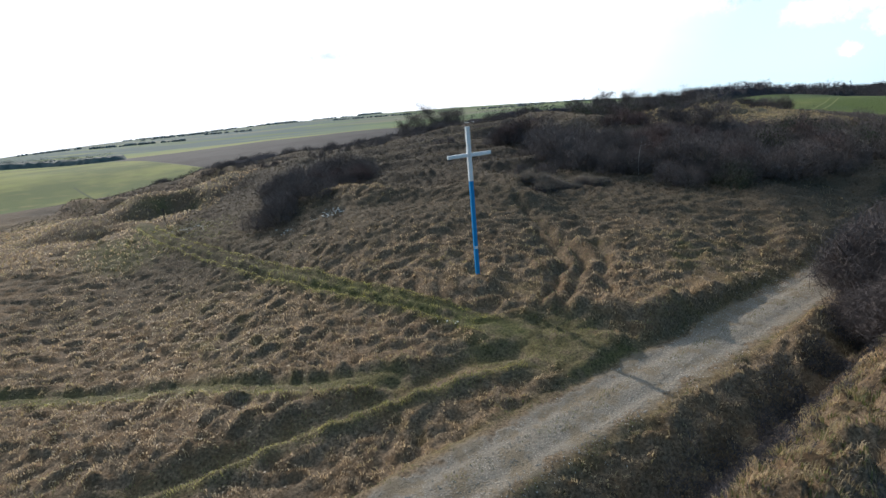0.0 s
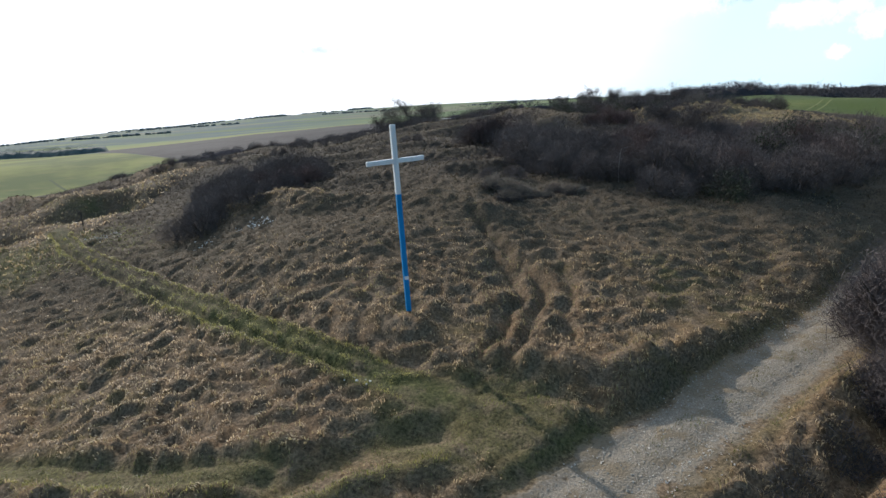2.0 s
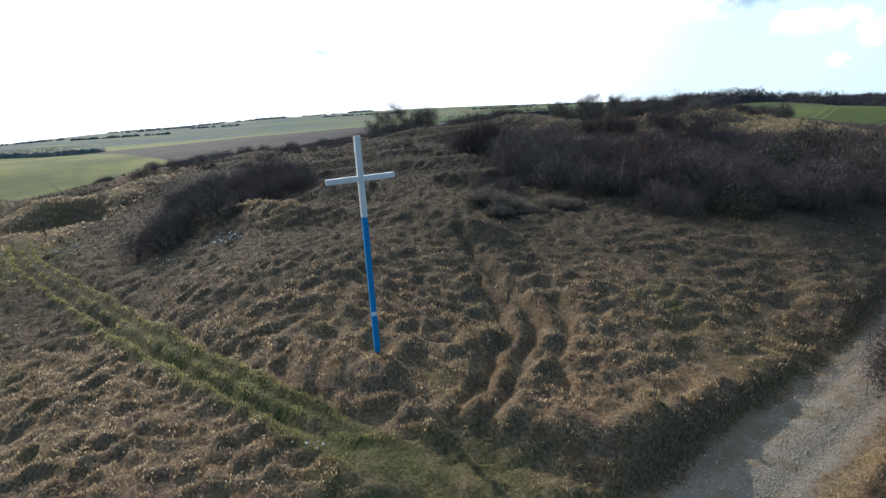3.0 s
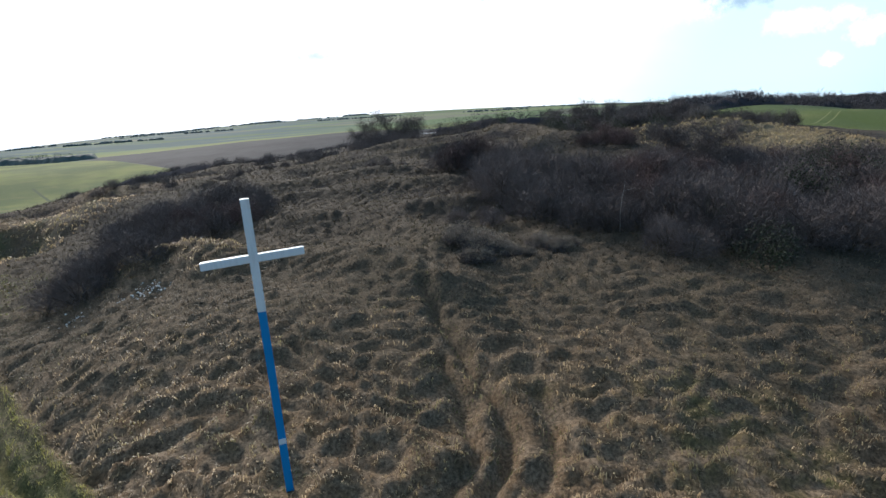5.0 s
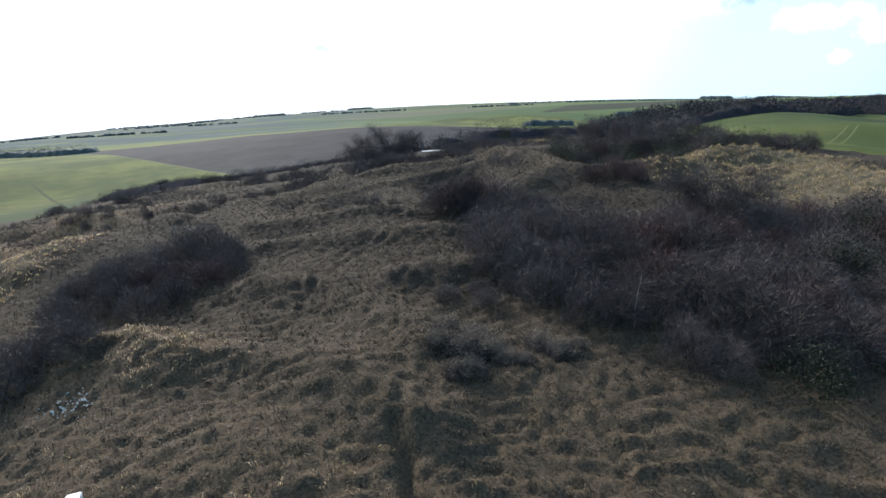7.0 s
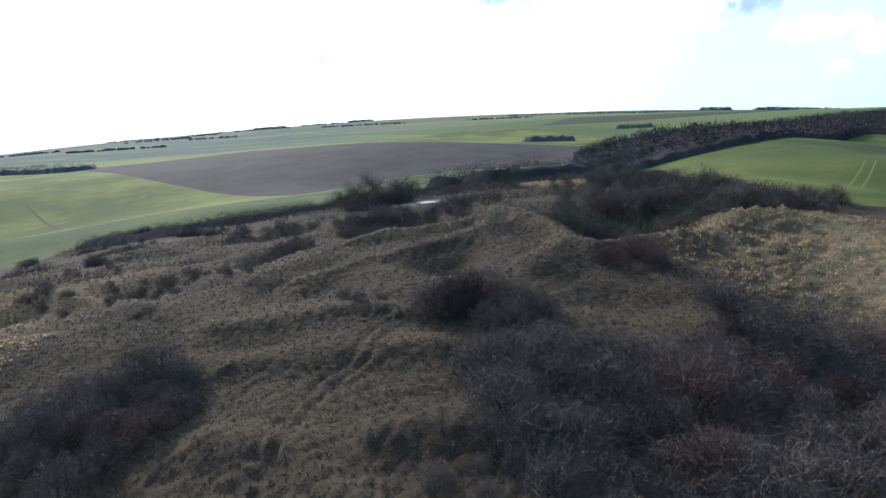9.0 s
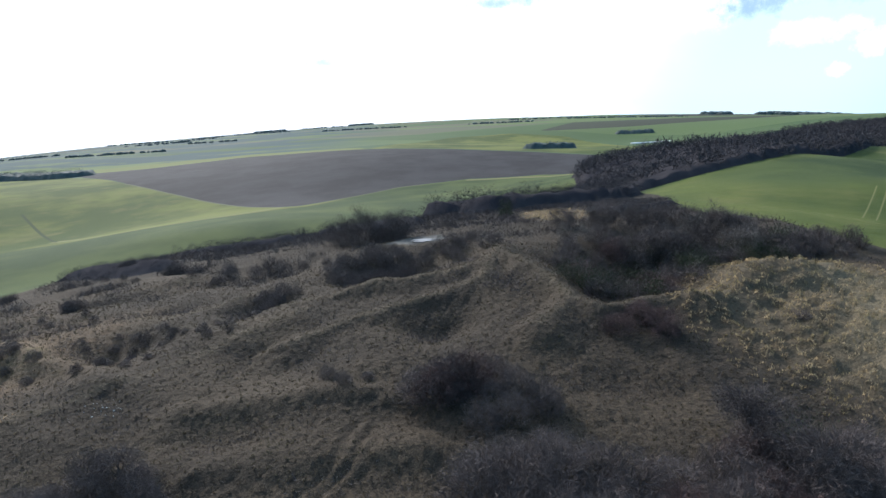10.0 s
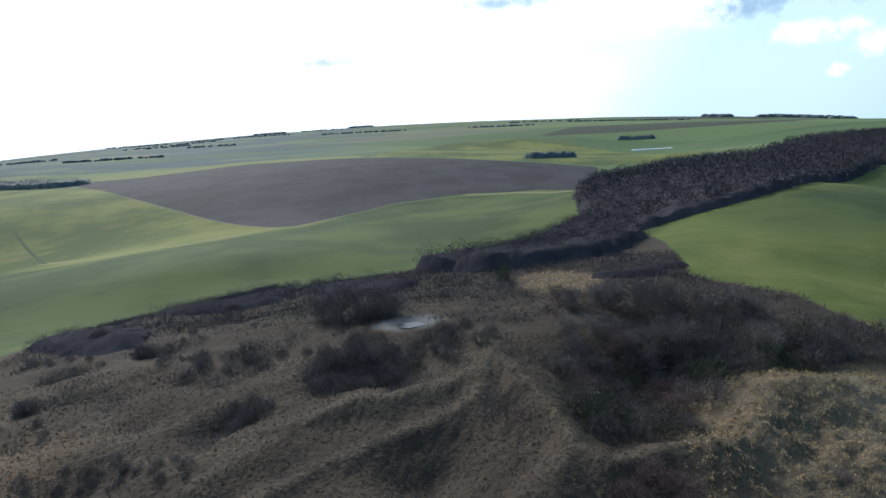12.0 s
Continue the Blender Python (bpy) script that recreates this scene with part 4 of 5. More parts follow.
# ---- trees ----
def tree_meshes(seed, height, spread, limbs=20, twigs=3400, stout=0.013, fine=0.016):
    """Tapered trunk, limbs, and a crown of fine bare twigs with gaps."""
    rng = np.random.default_rng(seed)
    wood, ends = [], []

    def stem(p, w, length, thick, segs):
        for s in range(segs):
            w = w / np.linalg.norm(w)
            wood.append(spikes(rng, p[None], w[None], np.array([length / segs * 1.9]), np.array([thick * (1 - 0.75 * s / segs)])))
            p = p + w * length / segs
            w = w + rng.normal(0, 0.13, 3)
            yield p, w

    trunk = list(stem(np.array([0, 0, -0.2]), np.array([0.03, 0.02, 1.0]), height * 0.72, height * stout, 6))
    for _ in range(limbs):
        p, w = trunk[rng.integers(1, 6)]
        a = rng.uniform(0, 2 * np.pi)
        way = np.array([math.cos(a), math.sin(a), rng.uniform(0.2, 0.95)])
        ends += [q for q, _ in stem(p, way, spread * rng.uniform(0.7, 1.15), height * stout * 0.35, 4)]
    ends = np.array(ends)
    twigs *= 3
    at = ends[rng.integers(0, len(ends), twigs)] + rng.normal(0, 0.16 * spread, (twigs, 3))
    way = rng.normal(0, 0.6, (twigs, 3)) + (at - [0, 0, height * 0.45]) / spread
    tw = slivers(rng, at, way, rng.uniform(0.3, 0.9, twigs) * spread * 0.2, rng.uniform(0.6, 1.2, twigs) * fine)
    return join(wood), tw


def tree(kind, label, meshes, mats, x, y, group=""):
    base = new(kind)
    base.location = (x, y, g(x, y) - 0.1)
    tagged(base, label, "tree", group)
    for name, (v, f), mat in zip(("trunk", "crown"), meshes, mats):
        ob = new(name, mesh_from_arrays(name, v, f, mat))
        ob.parent = base
    return base


for n, (x, y, h, w) in enumerate([(-9.5, 114, 5.6, 2.4), (-6.5, 116, 4.2, 2.4), (-13, 115, 4.6, 2.2), (-4.5, 113, 3.4, 2.0), (-16, 117, 3.0, 1.8)]):
    tree("bare_tree", "small leafless tree with a broad twiggy crown", tree_meshes(50 + n, h, w, 34, 2400, 0.011, 0.014), (MAT_BARK, MAT_TWIG), x, y, "bare trees on the crest")
pit_trees = [tree("pit_tree", "small leafless tree with a rounded grey-brown crown in a wooded pit", tree_meshes(80 + n, 5.0, 1.9, 24, 1150, 0.012, 0.023), (MAT_BARK, MAT_TWIG if n else MAT_GREYTWIG), x, y, "trees of the wooded pit")
             for n, (x, y) in enumerate([(36, 111), (24.5, 113), (30, 114), (41.5, 109)])]
rngt = random.Random(17)
for k in range(46):
    # a closed row along the far rim, then the nearer ones standing lower in the pit
    f = (k + rngt.uniform(0, 0.8)) / 23 % 1
    x = 17 + 31 * f + rngt.uniform(-1, 1)
    y = (114 - 13 * f ** 3 if k < 23 else 104 - 3 * f) + rngt.uniform(-2.2, 2.2)
    top = (9.7 - 3.4 * max(0, f - 0.72) / 0.28 if k < 23 else 8.6 - 1.6 * max(0, f - 0.6) / 0.4) + rngt.uniform(-0.7, 0.25)
    c = copy_thing(rngt.choice(pit_trees), pose(x, y, g(x, y) - 0.1, 0, 0, rngt.uniform(0, 360)))
    size = max(0.4, (top - g(x, y)) / 4.6)
    wide = min(1.25, max(0.7, size)) * rngt.uniform(0.9, 1.15)
    c.scale = (wide, wide, size)
fir = tree_meshes(60, 5.0, 1.6, 18, 1200)
tree("bushy_tree", "small dark pointed tree standing in scrub", (fir[0], leaf_crown(61, 4.6, 1.3, 1500, 0.16)), (MAT_BARK, MAT_IVY), 11, 130)
tree("birch_tree", "slender young birch with a white stem in the thicket", tree_meshes(62, 3.6, 0.8, 3, 220, 0.011), (MAT_BIRCH, MAT_TWIG), 13.5, 44.6)
for n, (x, y, h, w) in enumerate([(24, 57, 4.6, 2.0), (21.5, 60.5, 4.4, 1.8)]):
    tree("young_tree", "young leafless tree rising out of the thicket", tree_meshes(70 + n, h, w), (MAT_BARK, MAT_TWIG), x, y, "young trees in the thickets")


# ---- far woods and hedges ----
def far_wood(name, label, places, mat, seed, twigs=150, depth=None, tangle=MAT_SHADED_TANGLE):
    """One sheet of crowns: places are (x, y, height, radius)."""
    rng = np.random.default_rng(seed)
    pieces = []
    P = np.array(places)
    zs = ground(P[:, 0], P[:, 1])
    twigs *= 3
    if depth is not None:
        # the closed tangle of boughs below the twigs, self-shadow put into its colour, a wavy sheet that falls to the
        # ground at its rim
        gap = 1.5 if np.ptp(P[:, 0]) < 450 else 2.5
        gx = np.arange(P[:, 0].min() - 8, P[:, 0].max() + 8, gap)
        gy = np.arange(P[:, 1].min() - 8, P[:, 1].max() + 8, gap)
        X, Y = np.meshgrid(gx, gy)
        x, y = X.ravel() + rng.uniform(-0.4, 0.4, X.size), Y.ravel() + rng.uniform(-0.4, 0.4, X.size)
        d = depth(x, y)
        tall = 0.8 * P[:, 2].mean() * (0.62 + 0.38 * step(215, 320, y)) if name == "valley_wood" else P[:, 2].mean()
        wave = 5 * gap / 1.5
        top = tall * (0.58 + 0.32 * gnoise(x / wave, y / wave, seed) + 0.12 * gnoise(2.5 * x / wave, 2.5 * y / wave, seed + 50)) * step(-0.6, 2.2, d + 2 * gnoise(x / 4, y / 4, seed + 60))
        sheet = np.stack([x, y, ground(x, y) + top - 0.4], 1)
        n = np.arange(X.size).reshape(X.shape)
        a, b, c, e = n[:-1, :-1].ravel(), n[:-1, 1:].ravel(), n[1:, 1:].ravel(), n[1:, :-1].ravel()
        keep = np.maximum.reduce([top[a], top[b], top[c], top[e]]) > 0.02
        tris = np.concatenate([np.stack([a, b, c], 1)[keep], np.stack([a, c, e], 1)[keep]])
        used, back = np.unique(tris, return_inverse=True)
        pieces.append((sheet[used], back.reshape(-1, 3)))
    coarse = 2.0 if name == "valley_wood" else 1.0
    ring = [(math.cos(a) * math.cos(e), math.sin(a) * math.cos(e), math.sin(e)) for e in (-0.2, 0.35, 0.85) for a in np.arange(8) * math.pi / 4 + e]
    core = np.array(ring + [(0, 0, 1.0)])
    shell = np.array([(i * 8 + k, i * 8 + (k + 1) % 8, i * 8 + 8 + k) for i in range(2) for k in range(8)]
                     + [(i * 8 + (k + 1) % 8, i * 8 + 8 + (k + 1) % 8, i * 8 + 8 + k) for i in range(2) for k in range(8)] + [(16 + k, 16 + (k + 1) % 8, 24) for k in range(8)])
    for (x, y, h, r), z in zip(P, zs):
        if depth is None:
            pieces.append((core * rng.uniform(0.7, 0.92, (25, 1)) * [r, r, h * 0.8] + [x, y, z + h * 0.08], shell))
        u = rng.normal(0, 1, (twigs, 3))
        u /= np.linalg.norm(u, axis=1, keepdims=True)
        u[:, 2] = np.abs(u[:, 2])
        at = u * rng.uniform(0.45, 0.95, (twigs, 1)) ** 0.5 * [r, r, h * 0.8] + [x, y, z + h * 0.08]
        way = u + rng.normal(0, 0.8, (twigs, 3))
        pieces.append(slivers(rng, at, way, rng.uniform(0.08, 0.18, twigs) * r * coarse, np.full(twigs, 0.014 * r * coarse)))
    v, f = join(pieces)
    me = mesh_from_arrays(name, v, f, mat, True)
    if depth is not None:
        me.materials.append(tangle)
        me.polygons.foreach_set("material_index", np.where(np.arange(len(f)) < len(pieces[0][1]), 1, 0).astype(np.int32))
    return tagged(new(name, me), label, "woodland", kind="stuff")


def filling(poly, spacing, h0, h1, seed):
    """Crowns spread over a polygon."""
    rng = np.random.default_rng(seed)
    p = np.array(poly)
    gx, gy = np.meshgrid(np.arange(p[:, 0].min(), p[:, 0].max(), spacing), np.arange(p[:, 1].min(), p[:, 1].max(), spacing))
    x, y = gx.ravel() + rng.uniform(-0.6, 0.6, gx.size) * spacing, gy.ravel() + rng.uniform(-0.6, 0.6, gx.size) * spacing
    ok = inside(x, y, poly) > 0
    h = rng.uniform(h0, h1, ok.sum())
    return list(zip(x[ok], y[ok], h, h * rng.uniform(0.42, 0.62, len(h))))


def along(line, width, spacing, h0, h1, seed, rows=1):
    rng = np.random.default_rng(seed)
    out = []
    for (x0, y0), (x1, y1) in zip(line, line[1:]):
        L = math.hypot(x1 - x0, y1 - y0)
        for k in range(max(1, int(L / spacing))):
            for _ in range(rows):
                f, o, h = rng.random(), rng.uniform(-width, width), rng.uniform(h0, h1)
                out.append((x0 + (x1 - x0) * f - (y1 - y0) / L * o, y0 + (y1 - y0) * f + (x1 - x0) / L * o, h, h * rng.uniform(0.42, 0.62)))
    return out


def band(line, half):
    return lambda x, y: half - to_line(x, y, line)


HEDGE = [(-58, 172), (-50, 180), (-38, 170), (-24, 154)]
BLOCK, BLOCK_TWO, BLOCK_THREE = [(-67, 121), (-50, 112), (-41, 113), (-48, 124), (-70, 131)], [(-53, 134), (-38, 129), (-28, 132), (-31, 152), (-52, 170), (-62, 162)], [(-26, 137), (-14, 127), (-5, 128), (-4, 134), (-14, 142), (-26, 148)]
RIM = [(28, 130), (35, 132), (40, 137)]
far_wood("field_hedge", "overgrown leafless hedge between pits and green field", along(HEDGE, 2, 0.8, 1.4, 3.0, 1), MAT_WOOD, 1, 90, band(HEDGE, 2), MAT_SHADED_BOUGHS)
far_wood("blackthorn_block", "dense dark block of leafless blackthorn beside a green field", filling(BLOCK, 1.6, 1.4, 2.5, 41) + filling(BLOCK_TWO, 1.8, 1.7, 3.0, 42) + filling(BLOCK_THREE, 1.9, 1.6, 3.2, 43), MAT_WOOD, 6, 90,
         lambda x, y: np.maximum.reduce([inside(x, y, BLOCK), inside(x, y, BLOCK_TWO), inside(x, y, BLOCK_THREE)]) + 0.5, MAT_SHADED_BOUGHS)
COPSE = [(-5, 146), (8, 139), (18, 141), (33, 151), (44, 172), (49, 190), (50, 215), (44, 247), (34, 234), (22, 220), (14, 200), (8, 182), (2, 165), (-5, 152)]
WOOD = [(48, 191), (54, 193), (61, 196), (71, 200), (79, 204), (90, 211), (107, 227), (125, 248), (190, 319), (250, 399), (330, 482), (420, 545), (470, 690), (368, 640), (329, 630), (235, 530), (200, 515), (146, 480), (117, 435), (85, 425), (70, 385), (55, 330), (46, 260), (44, 230)]
far_wood("near_copse", "leafless copse on the edge of the old pits", filling(COPSE, 2.6, 3.6, 6.6, 2), MAT_WOOD, 2, 80, lambda x, y: inside(x, y, COPSE) + 1, MAT_SHADED_BOUGHS)
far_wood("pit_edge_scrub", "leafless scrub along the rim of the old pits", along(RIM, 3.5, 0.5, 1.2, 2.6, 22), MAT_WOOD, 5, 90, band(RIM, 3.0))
far_wood("valley_wood", "long leafless wood in the valley between fields", [(x, y, h * k, r * (0.45 + 0.55 * k)) for x, y, h, r in filling(WOOD, 6.2, 7.5, 11.5, 4) for k in [0.60 + 0.40 * float(step(215, 320, y))]], MAT_WOOD, 3, 48, lambda x, y: inside(x, y, WOOD) + 1, MAT_SHADED_BOUGHS)
FAR_ONE, FAR_TWO, FAR_THREE = [(-640, 640), (-540, 655), (-460, 640)], [(58, 632), (100, 655)], [(238, 1015), (285, 1000)]
far_wood("distant_copses", "dark copses among distant fields", along(FAR_ONE, 22, 1.2, 8, 14, 5) + along(FAR_TWO, 9, 0.8, 6, 10, 6) + along(FAR_THREE, 6, 1.4, 6, 10, 7), MAT_HAZED_WOOD, 4, 45,
         lambda x, y: np.maximum.reduce([band(FAR_ONE, 22)(x, y), band(FAR_TWO, 8)(x, y), band(FAR_THREE, 6)(x, y)]), MAT_HAZED_WOOD)


def skyline():
    rng = np.random.default_rng(8)
    out = []
    for k in range(15):
        az, r = (radians(rng.uniform(-46, -4)), rng.uniform(1200, 2350)) if k < 11 else (radians(rng.uniform(-4, 38)), rng.uniform(1300, 2350))
        x, y, turn, L = 5 + r * math.sin(az), 30 + r * math.cos(az), rng.normal(0, 0.25), rng.uniform(40, 190)
        out += along([(x - L * math.cos(turn), y - L * math.sin(turn)), (x + L * math.cos(turn), y + L * math.sin(turn))], 3, 6, 3.5, 7, int(rng.integers(1e6)))
    for a0, a1 in ((20.6, 22.6), (25.0, 31.5), (-13, -11), (-22, -19.5)):
        for a in np.arange(a0, a1, 0.12):
            r = 2400 + rng.uniform(-20, 20)
            out.append((5 + r * math.sin(radians(a)), 30 + r * math.cos(radians(a)), rng.uniform(10, 17) * (1.0 if a0 > 0 else 0.6), rng.uniform(7, 13)))
    return out


far_wood("distant_hedges", "hedgerows and tree clumps of the far country", [(x, y, h, r * 2.0) for x, y, h, r in skyline()], MAT_HAZED_WOOD, 9, 2)


# ---- grass ----
def grass_sheet(name, label, x0, x1, y0, y1, gap, blades, height, mat, keep, seed):
    """Tufts of bent, tapering blades over a stretch of ground."""
    rng = np.random.default_rng(seed)
    gx, gy = np.meshgrid(np.arange(x0, x1, gap), np.arange(y0, y1, gap))
    x, y = gx.ravel() + rng.uniform(-0.5, 0.5, gx.size) * gap, gy.ravel() + rng.uniform(-0.5, 0.5, gx.size) * gap
    ok = keep(x, y, rng)
    x, y = np.repeat(x[ok], blades), np.repeat(y[ok], blades)
    n = len(x)
    x, y = x + rng.normal(0, 0.09, n), y + rng.normal(0, 0.09, n)
    z = ground(x, y) + cover(x, y) * tussocks(x, y) - 0.03
    a = 9.0 * gnoise(x / 1.3, y / 0.9, 61) - 0.9 + rng.normal(0, 0.55, n)
    h = height * rng.uniform(0.5, 1.25, n)
    lean = rng.uniform(0.25, 1.1, n)
    out = np.stack([np.cos(a), np.sin(a), np.zeros(n)], 1)
    side = np.stack([-np.sin(a), np.cos(a), np.zeros(n)], 1) * (rng.uniform(0.010, 0.022, n) * gap / 0.3)[:, None]
    p0 = np.stack([x, y, z], 1)
    p1 = p0 + out * (h * lean * 0.35)[:, None] + np.array([0, 0, 1.0]) * (h * 0.7)[:, None]
    p2 = p0 + out * (h * lean)[:, None] + np.array([0, 0, 1.0]) * (h * (1.05 - 0.45 * lean))[:, None]
    v = np.stack([p0 - side, p0 + side, p1 - side * 0.8, p1 + side * 0.8, p2], 1).reshape(-1, 3)
    k = np.arange(n)[:, None] * 5
    f = np.concatenate([k + [0, 1, 3], k + [0, 3, 2], k + [2, 3, 4]], 1).reshape(-1, 3)
    return tagged(new(name, mesh_from_arrays(name, v, f, mat)), label, "grass", kind="stuff")


def rank(x, y, rng):
    return (cover(x, y) > 0.5 + 0.3 * rng.random(len(x))) & (tussocks(x, y) > -0.08)


def short(x, y, rng):
    c = cover(x, y)
    strip = (np.abs(road_d(x, y) - 0.05) < 0.26 + 0.5 * gnoise(x / 0.8, y / 0.8, 76)) & (gnoise(x / 1.6, y / 1.6, 71) > -0.02) & (rng.random(len(x)) < 0.7)
    p = beside(x, y, GREEN_PATH)
    rut = ((np.abs(p + 0.28) < 0.22) | (np.abs(p - 0.38) < 0.10)) & (np.hypot(x - 2.8, y - 21) > 3.2)
    return ((c > 0.12) & (c < 0.7) & ~(rut & (rng.random(len(x)) < 0.85)) & (np.abs(road_d(x, y)) > 2.2) & (rng.random(len(x)) < 0.75)) | strip | ((np.abs(np.abs(road_d(x, y)) - 1.55) < 0.3) & (gnoise(x / 1.1, y / 1.1, 72) > 0.05))


def lip(x, y, rng):
    p = beside(x, y, GREEN_PATH) + 0.22 * gnoise(x / 1.6, y / 1.6, 55)
    q = beside(x, y, LOW_PATH) + 0.22 * gnoise(x / 1.6, y / 1.6, 55)
    bank = ((to_line(x, y, BANK) < 0.17) | ((np.abs(q + 0.78) < 0.14) & (x < -3))) & (gnoise(x / 1.2, y / 1.2, 77) > -0.3)
    return ((np.abs(p + 0.70) < 0.17) | ((np.abs(p - 0.62) < 0.15) & (gnoise(x / 1.2, y / 1.2, 73) > -0.2)) | ((np.abs(p - 0.05) < 0.14) & (gnoise(x / 0.9, y / 0.9, 74) > 0.1))) & (np.hypot(x - 2.8, y - 21) > 1.6) & (y < 47) | bank


def crest(x, y, rng):
    d = np.minimum.reduce([to_line(x, y, [p[:2] for p in c]) for c, _ in CRESTS])
    rim = np.minimum.reduce([to_line(x, y, [p[:2] for p in c]) for c, _ in PIT_RIM])
    ribs = (rim < 2.6) & (tussocks(x, y) > 0.05)
    return ((d < 0.55 + 0.5 * gnoise(x / 2, y / 2, 75)) | ribs) & (rng.random(len(x)) < 0.8)


def straw(x, y, rng):
    return rank(x, y, rng) & (rng.random(len(x)) > np.maximum(dullness(x, y), lushness(x, y)))


def heath(x, y, rng):
    return (cover(x, y) > 0.5) & (tussocks(x, y) > -0.15) & (rng.random(len(x)) < step(37, 45, y))


def drab(x, y, rng):
    return (cover(x, y) > 0.5 + 0.3 * rng.random(len(x))) & (tussocks(x, y) > -0.22) & (rng.random(len(x)) < dullness(x, y) * step(46, 38, y) * (1 - lushness(x, y)))


def lush(x, y, rng):
    return (cover(x, y) > 0.5) & (tussocks(x, y) > -0.1) & (rng.random(len(x)) < lushness(x, y))


def beyond(x, y, rng):
    return (road_d(x, y) < -4.9) & (road_d(x, y) > -7.6) & (tussocks(x, y) > -0.2) & (rng.random(len(x)) < 0.85)


grass_sheet("dry_grass", "rank dry straw-coloured grass in tussocks", -30, 26, 9, 46, 0.26, 5, 0.17, MAT_GRASS, straw, 1)
grass_sheet("verge_grass", "long coarse dry grass beyond the ditch", 4, 24, 3, 22, 0.20, 7, 0.30, MAT_GRASS, beyond, 11)
grass_sheet("verge_turf", "rough olive-green grass beyond the ditch", 4, 24, 3, 22, 0.34, 6, 0.26, MAT_TURF, beyond, 13)
grass_sheet("drab_grass", "rank dull brown grass higher on the slope", -30, 26, 26, 47, 0.30, 5, 0.17, MAT_DULL, drab, 7)
grass_sheet("lush_grass", "rough olive-green grass at the upper end of the path", -36, -18, 34, 51, 0.3, 5, 0.16, MAT_TURF, lush, 9)
grass_sheet("green_grass", "short green grass on the trodden ways", -30, 20, 11, 46, 0.15, 3, 0.12, MAT_TURF, short, 2)
grass_sheet("lip_grass", "yellow-green grass along the lips of a trodden way, sunlight put into its colour", -32, 4, 10, 48, 0.13, 4, 0.15, MAT_SUNLIT_LIP, lip, 14)
grass_sheet("crest_grass", "short dull straw grass on trodden crests between pits", -36, 48, 62, 108, 0.42, 5, 0.16, MAT_DULL, crest, 15)
grass_sheet("heath_grass", "withered grass among the old pits, dulled as under cloud shade", -28, 34, 37, 64, 0.46, 5, 0.16, MAT_SHADED_HEATH, heath, 3)
grass_sheet("pit_grass", "short withered grass on the old heaps, dulled as under cloud shade", -40, 30, 64, 104, 0.6, 5, 0.18, MAT_SHADED_HEATH, rank, 6)
grass_sheet("ridge_grass", "rough dry grass on the ridges of old diggings", -62, -27, 38, 67, 0.52, 5, 0.24, MAT_GRASS, rank, 5)
grass_sheet("far_ridge_grass", "withered grass on the farther old diggings, dulled as under cloud shade", -66, -38, 67, 104, 0.7, 5, 0.22, MAT_SHADED_HEATH, rank, 12)


def on_heap(x, y, rng):
    return (np.hypot(x - 38, (y - 82) * 0.75) < 13 + 3 * rng.random(len(x))) & (tussocks(x, y) > 0.0)


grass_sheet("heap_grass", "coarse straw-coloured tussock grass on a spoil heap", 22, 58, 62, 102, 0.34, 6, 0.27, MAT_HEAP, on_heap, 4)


def on_knob(x, y, rng):
    return np.hypot(x - 20, y - 127) < 5 + 3 * rng.random(len(x))


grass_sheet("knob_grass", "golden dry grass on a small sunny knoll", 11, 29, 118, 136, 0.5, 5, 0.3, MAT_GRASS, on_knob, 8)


# ---- small things ----
def stones(name, label, places, seed, lo, hi, mat=MAT_STONE):
    """Loose angular stones on the ground: places are (x, y, spread, count)."""
    rng = np.random.default_rng(seed)
    cube = np.array([(a, b, c) for a in (-1, 1) for b in (-1, 1) for c in (-1, 1)], float)
    quad = np.array([(0, 1, 3, 2), (4, 6, 7, 5), (0, 4, 5, 1), (2, 3, 7, 6), (0, 2, 6, 4), (1, 5, 7, 3)])
    xs, ys = np.concatenate([np.stack([rng.normal(x, s, n), rng.normal(y, s * 0.6, n)], 1) for x, y, s, n in places]).T
    zs = ground(xs, ys) + cover(xs, ys) * tussocks(xs, ys)
    vs, fs = [], []
    for k, (x, y, z) in enumerate(zip(xs, ys, zs)):
        r = rng.uniform(lo, hi)
        turn = np.array(Euler(rng.uniform(0, 6, 3)).to_matrix())
        vs.append((cube * rng.uniform(0.5, 1.0, (8, 1)) * rng.uniform(0.5, 1.0, 3) * r) @ turn.T + [x, y, z + r * 0.2])
        fs.append(quad + 8 * k)
    return tagged(new(name, mesh_from_arrays(name, np.concatenate(vs), np.concatenate(fs), mat)), label, "stones", kind="stuff")


# chalk, but the nine at (-0.4, 22) stand in for glints on bright grass
stones("chalk_rubble", "scattered pale chalk stones and a few stand-ins for grass glints, in the grass", [(-10.2, 39.2, 0.6, 90), (-24.6, 44.4, 0.9, 110), (-20.8, 67.5, 1.2, 40), (-0.4, 22, 0.4, 9), (-13.6, 38.4, 0.9, 25), (-46, 88, 1.5, 30)], 3, 0.02, 0.065)
track = [(ROAD_AT[0] + ROAD_DIR[0] * s - ROAD_DIR[1] * o, ROAD_AT[1] + ROAD_DIR[1] * s + ROAD_DIR[0] * o, 0.45, 55) for s in np.arange(-12, 22, 1.0) for o in (-0.7, 0.7)]
stones("track_gravel", "loose pale gravel and flints on the track", track, 4, 0.010, 0.032, MAT_FLINT)


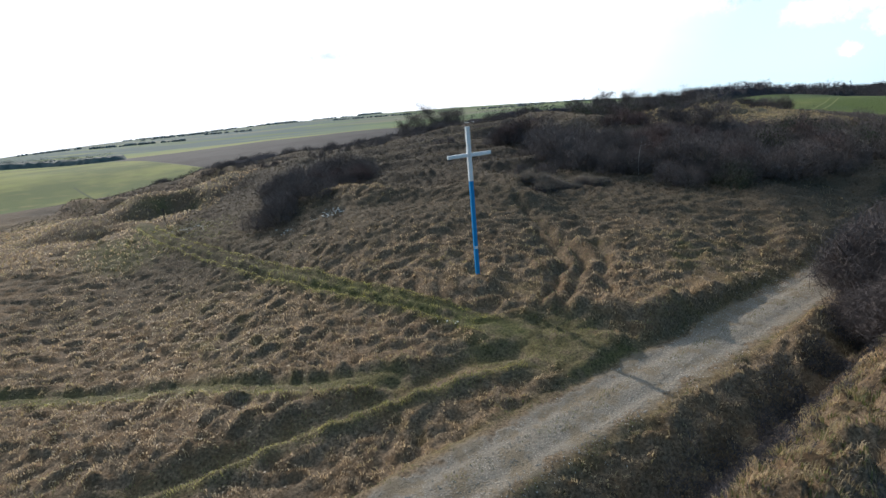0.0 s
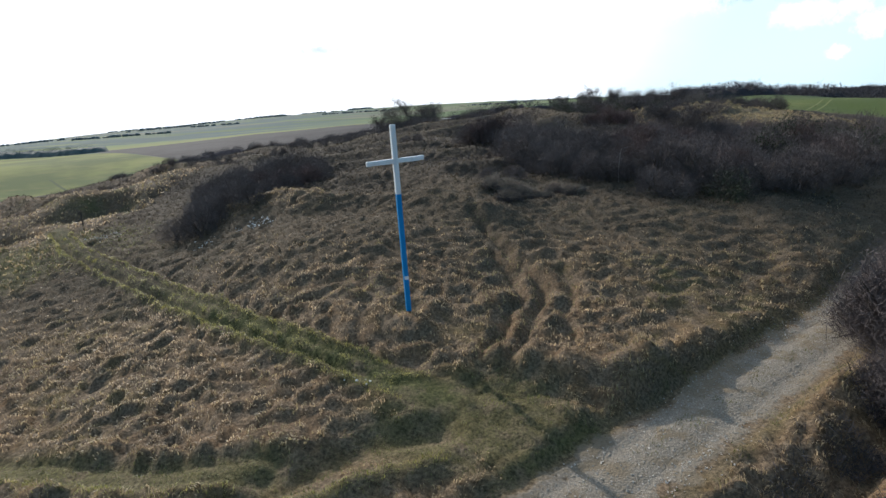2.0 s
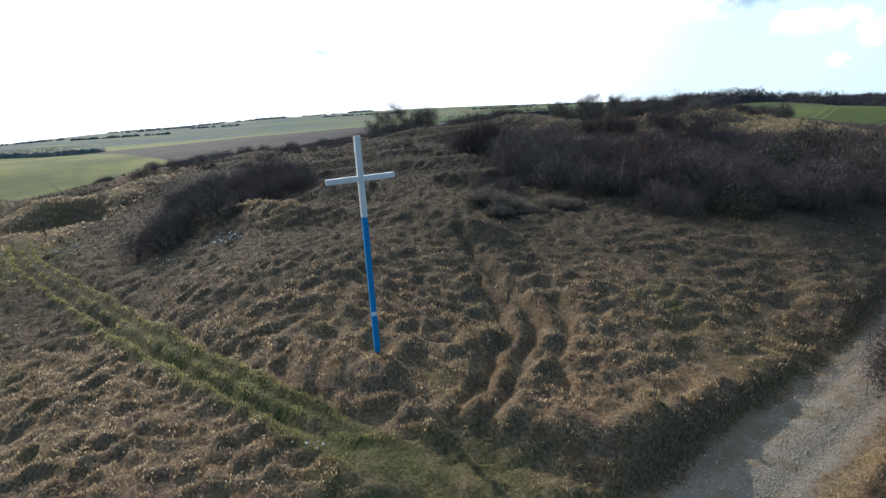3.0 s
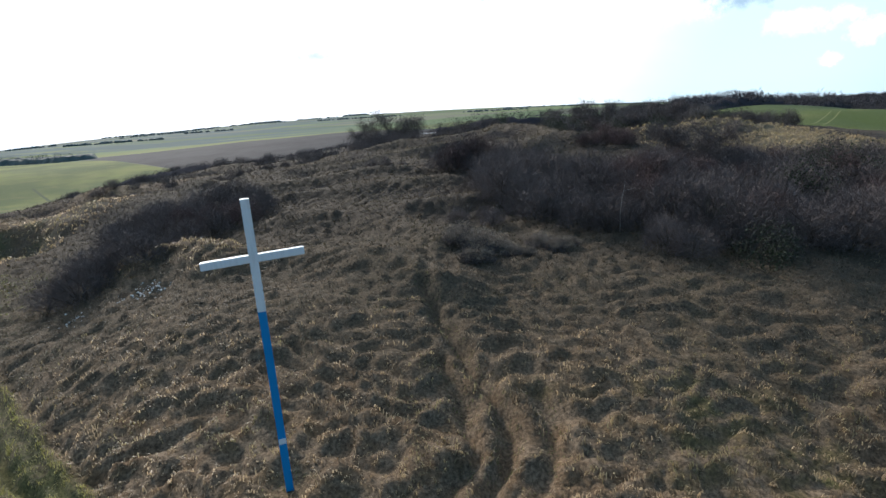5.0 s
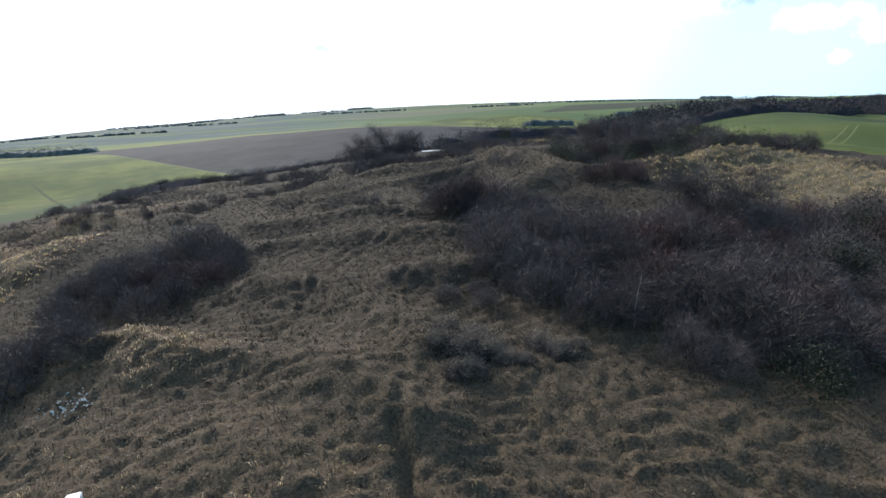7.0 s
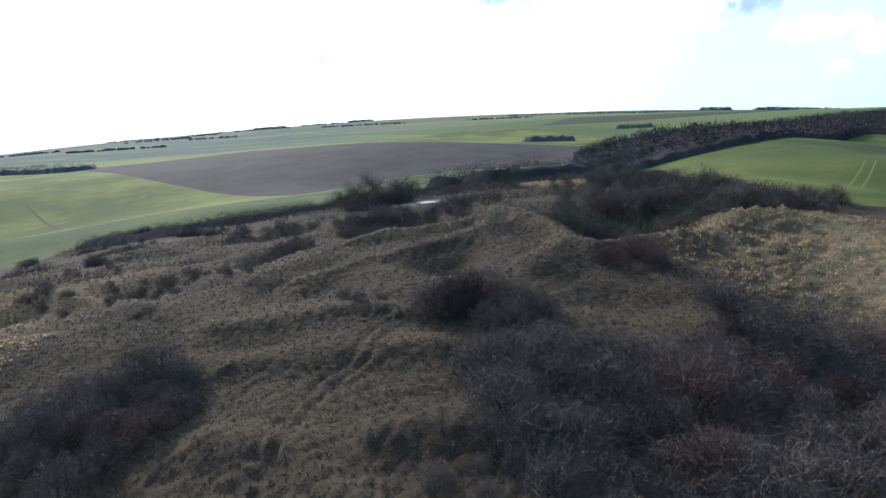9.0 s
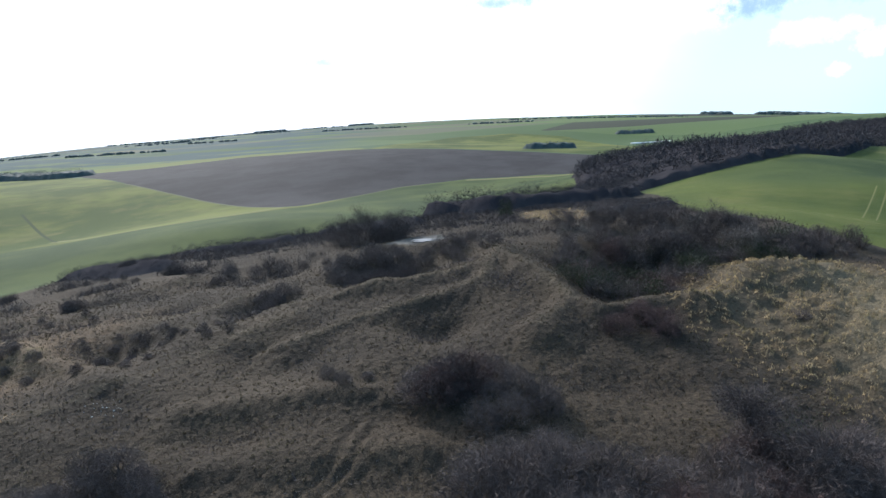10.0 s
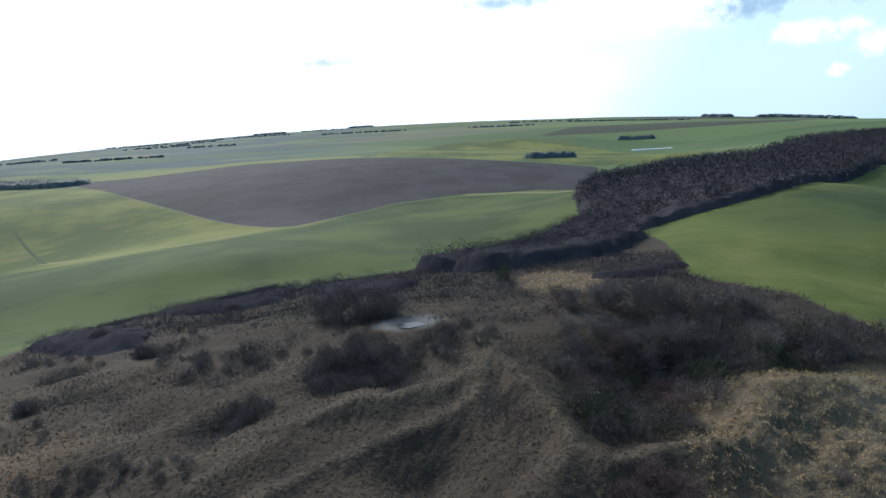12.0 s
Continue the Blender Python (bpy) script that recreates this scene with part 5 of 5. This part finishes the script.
def fence_post(x, y):
    base = new("marker_post")
    base.location = (x, y, g(x, y) - 0.2)
    tagged(base, "thin dark wooden marker post beside a grassy path", "post")
    bm = bmesh.new()
    bmesh.ops.create_cone(bm, cap_ends=True, segments=8, radius1=0.06, radius2=0.05, depth=1.5, matrix=Matrix.Translation((0, 0, 0.75)))
    part("shaft", bm, MAT_BARK, base)
    part("board", beam((0.28, 0.03, 0.18), (0, -0.07, 1.3), 0.006), MAT_BARK, base)


fence_post(-29.2, 48.6)


def pond(x, y, rx, ry):
    m, t, b = material("shallow_water", 0.06, spec=0.5)
    b.inputs["Base Color"].default_value = (0.05, 0.05, 0.045, 1)
    b.inputs["Roughness"].default_value = 0.06
    pos = t.nodes.new("ShaderNodeNewGeometry").outputs["Position"]
    bump(t, b, tex_noise(t, pos, 3.0, 3.0), 0.08, 0.02)
    n = 40
    rim = [(x + rx * (1 + 0.25 * math.sin(3 * a + 1) + 0.12 * math.sin(7 * a)) * math.cos(a), y + ry * (1 + 0.2 * math.sin(2 * a)) * math.sin(a)) for a in [2 * math.pi * k / n for k in range(n)]]
    z = g(x, y) + 0.10
    me = mesh_of("pond", [(px, py, z) for px, py in rim], [tuple(range(n))], m)
    tagged(new("pond", me), "small shallow pond in a hollow among scrub", "water", kind="structure")


pond(-1.5, 108.2, 1.8, 1.0)


def polytunnel(x, y, length, turn):
    base = new("polytunnel")
    base.matrix_world = pose(x, y, g(x, y) - 0.1, 0, 0, turn)
    tagged(base, "long white polytunnel beside distant fields", "greenhouse")
    m, t, b = material("white_film", 0.4)
    b.inputs["Base Color"].default_value = (0.75, 0.77, 0.78, 1)
    arc = [(3 * math.cos(a), 1.7 * math.sin(a)) for a in [math.pi * k / 14 for k in range(15)]]
    vs = [(x0, py, pz) for x0 in np.linspace(-length / 2, length / 2, 9) for py, pz in arc]
    fs = [(i * 15 + k, i * 15 + k + 1, (i + 1) * 15 + k + 1, (i + 1) * 15 + k) for i in range(8) for k in range(14)]
    ob = new("cover", mesh_of("cover", vs, fs, m, True))
    ob.parent = base
    for end in (-length / 2, length / 2):
        bm = bmesh.new()
        bm.faces.new([bm.verts.new((end, py, pz)) for py, pz in arc])
        part("end_wall", bm, m, base)


polytunnel(248, 866, 56, 1)


# ---- low scrub in the hollows ----
def low_scrub():
    """Knee-high tangle of bramble and thorn that fills the dips."""
    rng = np.random.default_rng(77)
    n = 400000
    x, y = rng.uniform(-66, 54, n), rng.uniform(44, 150, n)
    dip = ground(x, y) - 0.25 * (ground(x - 3, y) + ground(x + 3, y) + ground(x, y - 3) + ground(x, y + 3))
    want = step(0.25, -0.35, dip) * step(-0.15, 0.25, gnoise(x / 8, y / 6, 91)) + 0.35 * step(112, 122, y) + 0.05 * step(48, 54, y) * step(72, 62, y) * step(-26, -18, x)
    want = want * step(9, 15, np.hypot(x - 38, (y - 82) * 0.75)) * step(46, 54, y + 0.12 * x)
    want = want * step(6, 9, np.hypot(x - 20, y - 127)) * step(0.5, -0.5, np.maximum(inside(x, y, CROP_LEFT), inside(x, y, CROP_RIGHT)))
    ok = rng.random(n) < want
    x, y = x[ok], y[ok]
    n = len(x)
    z = ground(x, y) + rng.uniform(0, 0.45, n) * (0.5 + step(-0.2, 0.4, gnoise(x / 2.2, y / 2.2, 92)))
    way = rng.normal(0, 0.8, (n, 3)) + [0, 0, 0.6]
    v, f = slivers(rng, np.stack([x, y, z], 1), way, rng.uniform(0.25, 0.6, n) * (0.8 + step(60, 130, y)), rng.uniform(0.012, 0.026, n) * (0.8 + step(60, 130, y)))
    tagged(new("low_scrub", mesh_from_arrays("low_scrub", v, f, MAT_TWIG)), "knee-high leafless bramble scrub filling the hollows", "scrub", kind="stuff")


def verge_bramble():
    """Dark bramble in the ditch below the track."""
    rng = np.random.default_rng(78)
    n = 46000
    s, o = rng.uniform(-9, 9, n), np.where(rng.random(n) < 0.55, rng.normal(-3.9, 0.65, n), rng.normal(-8.4, 0.7, n))
    x, y = ROAD_AT[0] + ROAD_DIR[0] * s - ROAD_DIR[1] * o, ROAD_AT[1] + ROAD_DIR[1] * s + ROAD_DIR[0] * o
    ok = gnoise(x / 1.7, y / 1.7, 93) > -0.2
    x, y = x[ok], y[ok]
    n = len(x)
    z = ground(x, y) + rng.uniform(0, 0.4, n) * (0.6 + gnoise(x / 1.1, y / 1.1, 94))
    v, f = slivers(rng, np.stack([x, y, z], 1), rng.normal(0, 0.8, (n, 3)) + [0, 0, 0.5], rng.uniform(0.12, 0.4, n), rng.uniform(0.005, 0.011, n))
    tagged(new("verge_bramble", mesh_from_arrays("verge_bramble", v, f, MAT_WOOD)), "dark leafless bramble in the ditch beside the track", "bramble", kind="stuff")


low_scrub()
verge_bramble()
